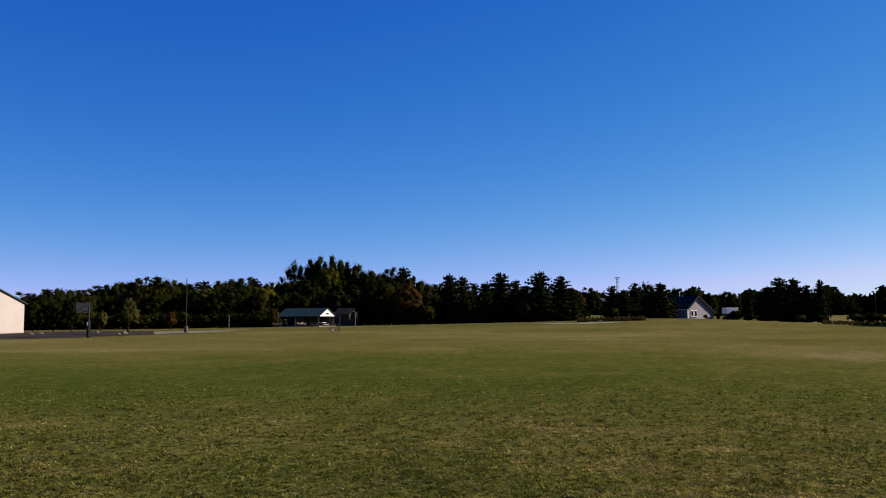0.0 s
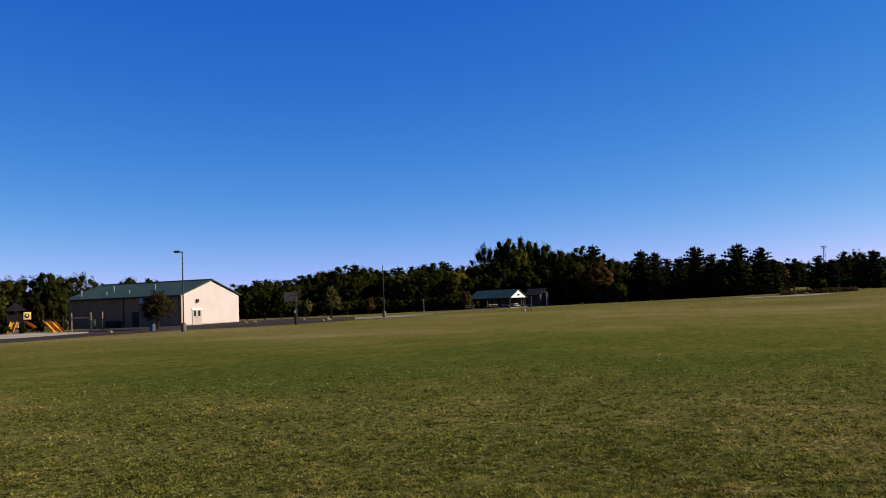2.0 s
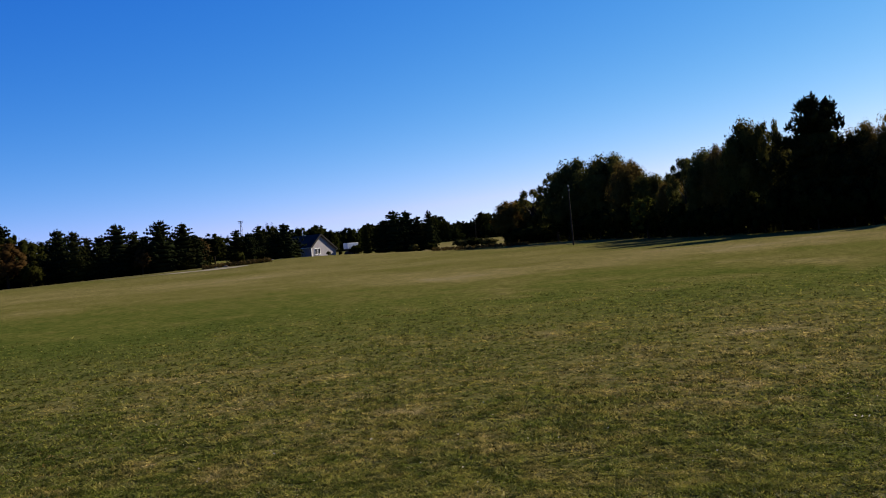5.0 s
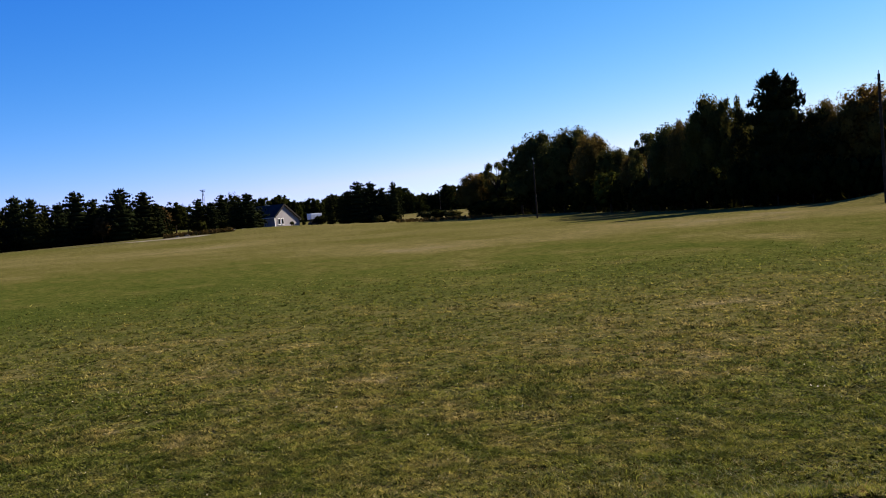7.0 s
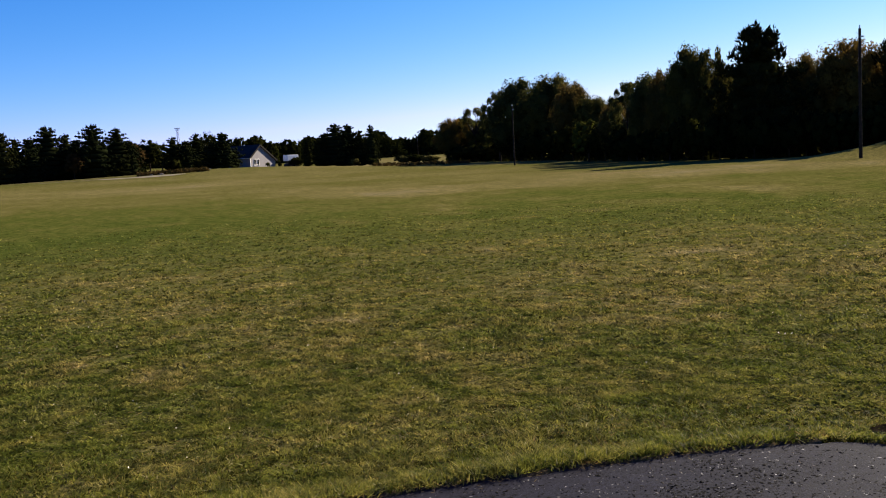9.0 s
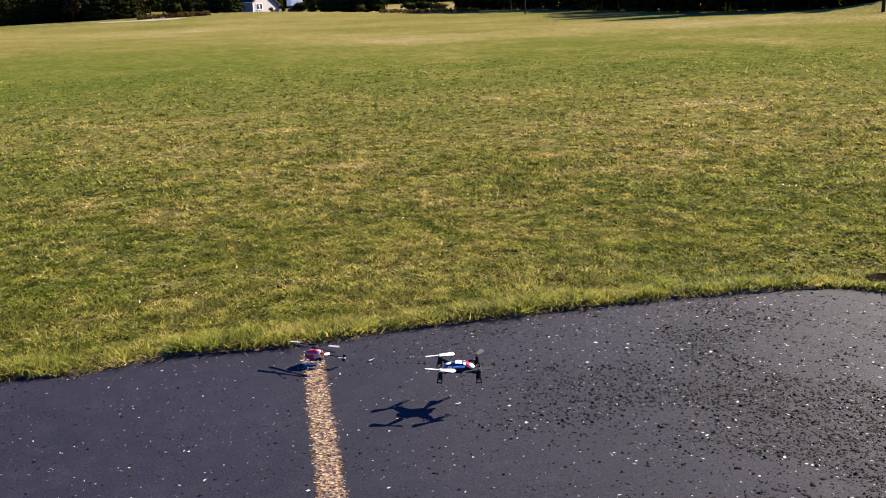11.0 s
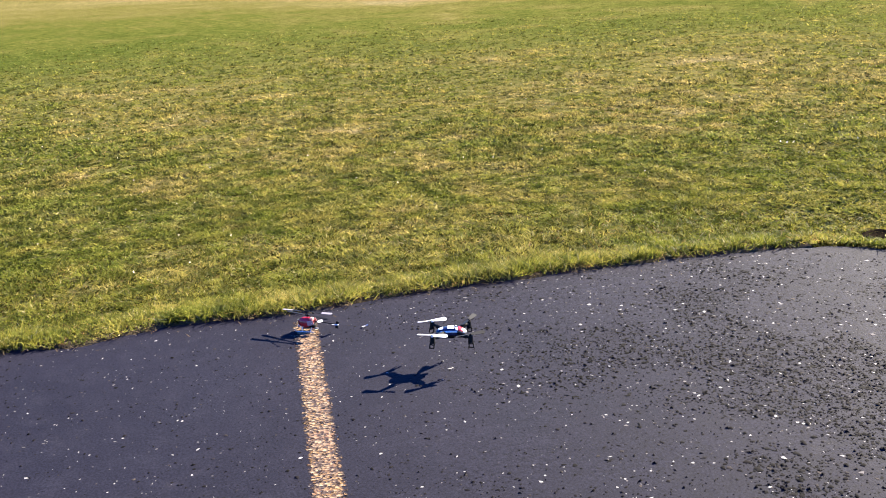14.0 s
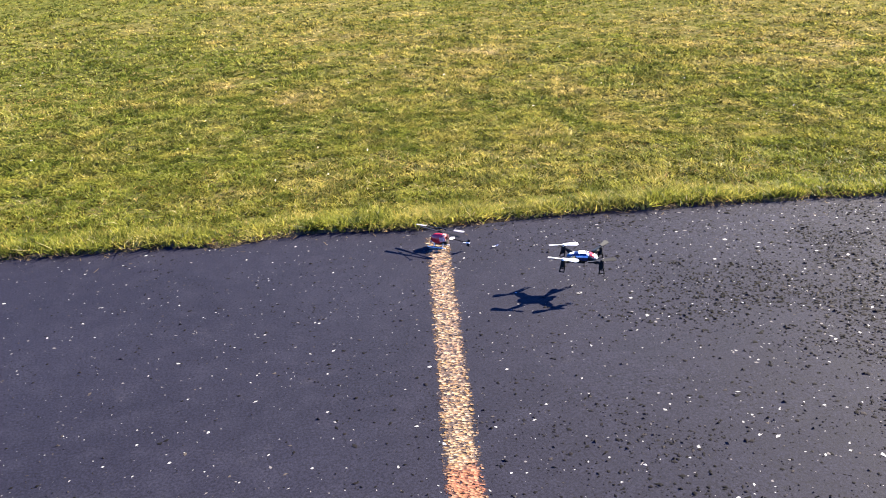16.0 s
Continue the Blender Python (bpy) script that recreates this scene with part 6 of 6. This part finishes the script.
OCT_V = np.array([(1, 0, 0), (0.2, 0.9, 0.1), (-0.9, 0.2, 0), (-0.1, -1, 0), (0.1, 0, 0.8), (0, 0, -0.5)])
OCT_F = np.array([(0, 1, 4), (1, 2, 4), (2, 3, 4), (3, 0, 4)])


def scatter_stones(name, count, seed, size, area, gather, label, material, flat):
    rng = np.random.default_rng(seed)
    vs, fs = [], []
    while len(vs) < count:
        x, y = rng.uniform(*area[0]), rng.uniform(*area[1])
        if not inside_lot(x, y + 0.03) or rng.uniform() > gather(x, y):
            continue
        s = size * min(2.6, rng.lognormal(-0.1, 0.55)) * (0.90 + 0.3 * step(1.0, 2.4, x + 0.30 * (3.4 - y)))
        a = rng.uniform(0, 6.28)
        v = OCT_V * s * rng.uniform(0.5, 1.5, 3) * rng.uniform(0.5, 1.4, (6, 1)) * np.array([1, 0.75, flat])
        v = np.stack([v[:, 0] * math.cos(a) - v[:, 1] * math.sin(a) + x, v[:, 0] * math.sin(a) + v[:, 1] * math.cos(a) + y, v[:, 2] + s * 0.1], -1)
        fs.append(OCT_F + 6 * len(vs))
        vs.append(v)
    return tagged(sheet(name, np.concatenate(vs), np.concatenate(fs), material), label, "gravel", kind="stuff")


def more_right(x, y):
    k = noise.noise(Vector((x * 1.3, y * 1.3, 9.0))) + 0.5 * noise.noise(Vector((x * 4.1, y * 4.1, 3.0)))
    k -= 0.45 * step(0.75, 0.1, 3.93 - 0.27 * x - y)
    return (0.10 + 0.90 * step(0.85, 2.0, x + 0.30 * (3.4 - y))) * (0.12 + 0.88 * step(-0.30, 0.30, k))


scatter_stones("loose_gravel", 38000, 3, 0.0034, ((-3.2, 3.7), (1.1, 4.3)), more_right, "scattered small dark stones on the asphalt", "stones", 0.5)
scatter_stones("stone_chips", 7500, 4, 0.0029, ((-3.2, 3.7), (1.1, 4.3)), lambda x, y: 0.6 + 0.4 * step(0.5, 2.2, x), "pale stone chips strewn over the asphalt", "chips", 0.22)

# ---- grass ----


def blades(name, seed, count, r0, r1, tall, wide, label, close=False, material="blade", fan_out=0.02, per=5, lay=1.0, grow=0.0, segs=1):
    """Grass blades in small fans over a ring of the field, closer together nearer the lot."""
    rng = np.random.default_rng(seed)
    n = int(count / per * 1.6)
    az = rng.uniform(radians(-58), radians(82 if close else 62), n)
    r = 1.0 / (1.0 / r0 - rng.uniform(0, 1, n) * (1.0 / r0 - 1.0 / r1))
    x, y = r * np.sin(az), r * np.cos(az)
    x, y, big = np.repeat(x, per), np.repeat(y, per), np.repeat((r / 7.0) ** grow, per)
    fan = rng.normal(0, fan_out, (2, n * per)) * big
    x, y = x + fan[0], y + fan[1]
    ex, ey = np.array([p[0] for p in EDGE[:19]]), np.array([p[1] for p in EDGE[:19]])
    # blades end early, so the dark strip shows as the turf's edge shade
    lim = np.interp(x, ex, ey) - 0.014
    lim = np.where(x > 3.75, 2.1 - (x - 3.75) * 4.0, lim)
    tone = np.repeat(rng.uniform(0, 1, n), per)
    fade = np.clip((r1 - np.hypot(x, y)) / (r1 - r0) * 1.8, 0, 1)
    thin = np.clip(1.0 - 1.5 * np.clip(cloud(x, y, 4.5, 71, 3) - 0.16, 0, 1), 0.25, 1)
    fade = fade * np.where(y - lim < 0.45, 1.0, thin)
    ok = np.flatnonzero((rng.uniform(0, 1, n * per) < fade) & (y > lim + rng.uniform(0.0, 0.05, n * per)) & (np.hypot(x - 3.75, (y - 2.96) * 1.4) > 0.06 + 0.05 * rng.uniform(0, 1, n * per)))[:count]
    side = np.arctan2(fan[1], fan[0])[ok]
    x, y, lim, big, tone = x[ok], y[ok], lim[ok], big[ok], tone[ok]
    m = len(x)
    z = np.array([height(a, b) for a, b in zip(x, y)]) if not close else np.interp((y - lim - 0.014) * 0.96, LIP_OFF, LIP_UP)
    clump = 1.2 * cloud(x, y, 2.0, 41, 2) + 0.9 * cloud(x, y, 9.0, 47, 2)
    lush = 1 + 1.15 * np.exp(-np.maximum(0, y - lim) / 0.24)
    h = tall * big * lush * np.clip(1 + 0.6 * clump, 0.4, 1.9) * rng.uniform(0.5, 1.3, m)
    w = wide * big * rng.uniform(0.6, 1.4, m)
    turn, lean = rng.uniform(0, 6.28, m), np.abs(rng.normal(1.0, 0.7, m)) * h * lay / np.sqrt(lush)
    la = side + rng.normal(0, 0.8, m)
    ux, uy, lx, ly = np.cos(turn) * w / 2, np.sin(turn) * w / 2, np.cos(la) * lean, np.sin(la) * lean
    base = np.stack([x, y, z], -1)
    a, b = base + np.stack([-ux, -uy, 0 * x], -1), base + np.stack([ux, uy, 0 * x], -1)
    tip = base + np.stack([lx * 1.6, ly * 1.6, h], -1)
    if segs == 2:
        mid = base + np.stack([lx * 0.5, ly * 0.5, h * 0.7], -1)
        c, d = mid + np.stack([ux, uy, 0 * x], -1) * 0.8, mid + np.stack([-ux, -uy, 0 * x], -1) * 0.8
        v = np.stack([a, b, c, d, tip], 1).reshape(-1, 3)
        k = np.arange(m)[:, None] * 5
        f = np.concatenate([k + [0, 1, 2], k + [0, 2, 3], k + [3, 2, 4]], 1).reshape(-1, 3)
    else:
        v = np.stack([a, b, tip], 1).reshape(-1, 3)
        f = np.arange(3 * m).reshape(m, 3)
    ob = sheet(name, v, f, material)
    k = 5 if segs == 2 else 3
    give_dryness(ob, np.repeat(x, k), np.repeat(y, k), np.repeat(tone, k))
    return tagged(ob, label, "grass", kind="stuff")


blades("lawn_grass", 31, 330000, 3.2, 9.0, 0.018, 0.0070, "short green and yellow lawn grass beside the asphalt", True, "edge_blade", 0.013, 8, 1.0)
blades("lawn_grass", 35, 24000, 3.4, 7.0, 0.021, 0.0056, "curved green blades standing over the lawn", True, "edge_blade", 0.012, 5, 0.9, 0.0, 2)
blades("lawn_leaves", 38, 90000, 3.5, 9.0, 0.014, 0.0130, "small broad leaves low in the lawn", True, "edge_blade", 0.014, 6, 1.0)
blades("dry_blades", 37, 75000, 3.4, 16.0, 0.011, 0.0064, "dry straw blades lying in the lawn", True, "dry_blade", 0.03, 4, 2.0, 0.3)
blades("field_grass", 32, 330000, 5.2, 27.0, 0.0190, 0.0220, "short mown grass of the field, green and yellow", False, "blade", 0.021, 6, 0.9, 0.40)
# these tufts paint the shaded gaps of the lawn as dark specks
blades("dark_tufts", 36, 90000, 4.0, 27.0, 0.016, 0.0180, "small tufts coloured dark as the shaded gaps in the mown lawn", False, "shade_tuft", 0.010, 7, 0.8, 0.45)

# dry clippings along the edge
rng = np.random.default_rng(8)
vs, fs = [], []
for i in range(1100):
    x, y = along(EDGE[3:16], rng.uniform(0.02, 0.98))
    y += rng.normal(-0.015, 0.03) if rng.uniform() < 0.93 else rng.uniform(-0.3, 0)
    L, a, w = rng.uniform(0.004, 0.014), rng.uniform(0, 6.28), rng.uniform(0.0007, 0.0020)
    d, e = np.array([math.cos(a), math.sin(a), 0]) * L, np.array([-math.sin(a), math.cos(a), 0]) * w
    c = np.array([x, y, 0.005 + rng.uniform(0, 0.012)])
    up = np.array([0, 0, rng.uniform(0, 0.012)])
    fs.append([4 * len(vs) + j for j in range(4)])
    vs.append(np.stack([c - d - e, c - d + e, c + d + e + up, c + d - e + up]))
tagged(sheet("dry_clippings", np.concatenate(vs), np.array(fs), "straw"), "dry brown grass clippings along the asphalt's edge", "clippings", kind="stuff")

# white clover heads and scraps in the grass
cc, ss = [], []
for x, y, n, s in ((5.03, 4.76, 5, 0.03), (2.0, 6.9, 3, 0.012)):
    for i in range(n):
        cc.append((x + rng.normal(0, s), y + rng.normal(0, s), 0.03 * (y > 4) + rng.uniform(0.004, 0.02)))
        ss.append(rng.uniform(0.006, 0.013))
for i in range(300):
    r, az = rng.uniform(4.5, 14), rng.uniform(-40, 58)
    x, y = polar(az, r)
    if y > 4.4 or x > 4.2:
        cc.append((x, y, height(x, y) + rng.uniform(0.02, 0.05)))
        ss.append(rng.uniform(0.004, 0.009))
v, f = cards(np.array(cc), np.array(ss), rng)
tagged(sheet("clover_heads", v, f, "clover"), "small white clover heads and scraps in the grass", "clover", kind="stuff")

# a bare hollow and broad-leaved weeds by the lot's corner
hol_v, hol_f = [], []
for i in range(9):
    for j in range(24):
        rad, ang = 0.008 + 0.0105 * i, 2 * math.pi * j / 24
        k = 1 + 0.25 * noise.noise(Vector((math.cos(ang) * 2, math.sin(ang) * 2, 1)))
        up = 0.012 * bell((rad - 0.075) / 0.022) - 0.015
        hol_v.append((3.75 + rad * k * math.cos(ang), 2.96 + rad * k * math.sin(ang) * 0.8, up + 0.003 * noise.noise(Vector((rad * 60, ang * 4, 2)))))
        if i:
            a, b = (i - 1) * 24, i * 24
            hol_f.append((a + j, a + (j + 1) % 24, b + (j + 1) % 24, b + j))
# the hollow's shadow is put into its near-black colour
tagged(sheet("soil_hollow", hol_v, hol_f, "soil", True), "small bare soil hollow in the turf at the lot's corner, coloured shadow-dark", "soil", kind="structure")
rng = np.random.default_rng(15)
vs, fs = [], []
for i in range(420):
    if i < 210:
        x, y = rng.normal(4.02, 0.34), rng.normal(3.30, 0.36)
        if x < 3.4 or y < 2.90 or math.hypot(x - 3.75, y - 2.96) < 0.085:
            continue
    else:
        x, y = polar(rng.uniform(-35, 52), rng.uniform(4.6, 9.5))
        if y + 0.28 * x < 4.4:
            continue
    z, big = height(x, y) + 0.004, rng.uniform(0.35, 0.75) * (1.0 if i < 210 else 0.8)
    for k in range(rng.integers(5, 9)):
        ang, L, w = rng.uniform(0, 6.28), rng.uniform(0.025, 0.055) * big, rng.uniform(0.008, 0.014) * big
        d, e = np.array([math.cos(ang), math.sin(ang), 0]), np.array([-math.sin(ang), math.cos(ang), 0])
        lift = rng.uniform(0.25, 0.8)
        c = np.array([x, y, z])
        q = [c, c + d * L * 0.4 + e * w + [0, 0, L * lift * 0.6], c + d * L + [0, 0, L * lift * 0.8], c + d * L * 0.4 - e * w + [0, 0, L * lift * 0.6]]
        fs.append([4 * len(vs) + j for j in range(4)])
        vs.append(np.stack(q))
tagged(sheet("broad_leaf_weeds", np.concatenate(vs), np.array(fs), "weed_leaf"), "low broad-leaved weeds in the lawn, yellow-green", "weeds", kind="stuff")
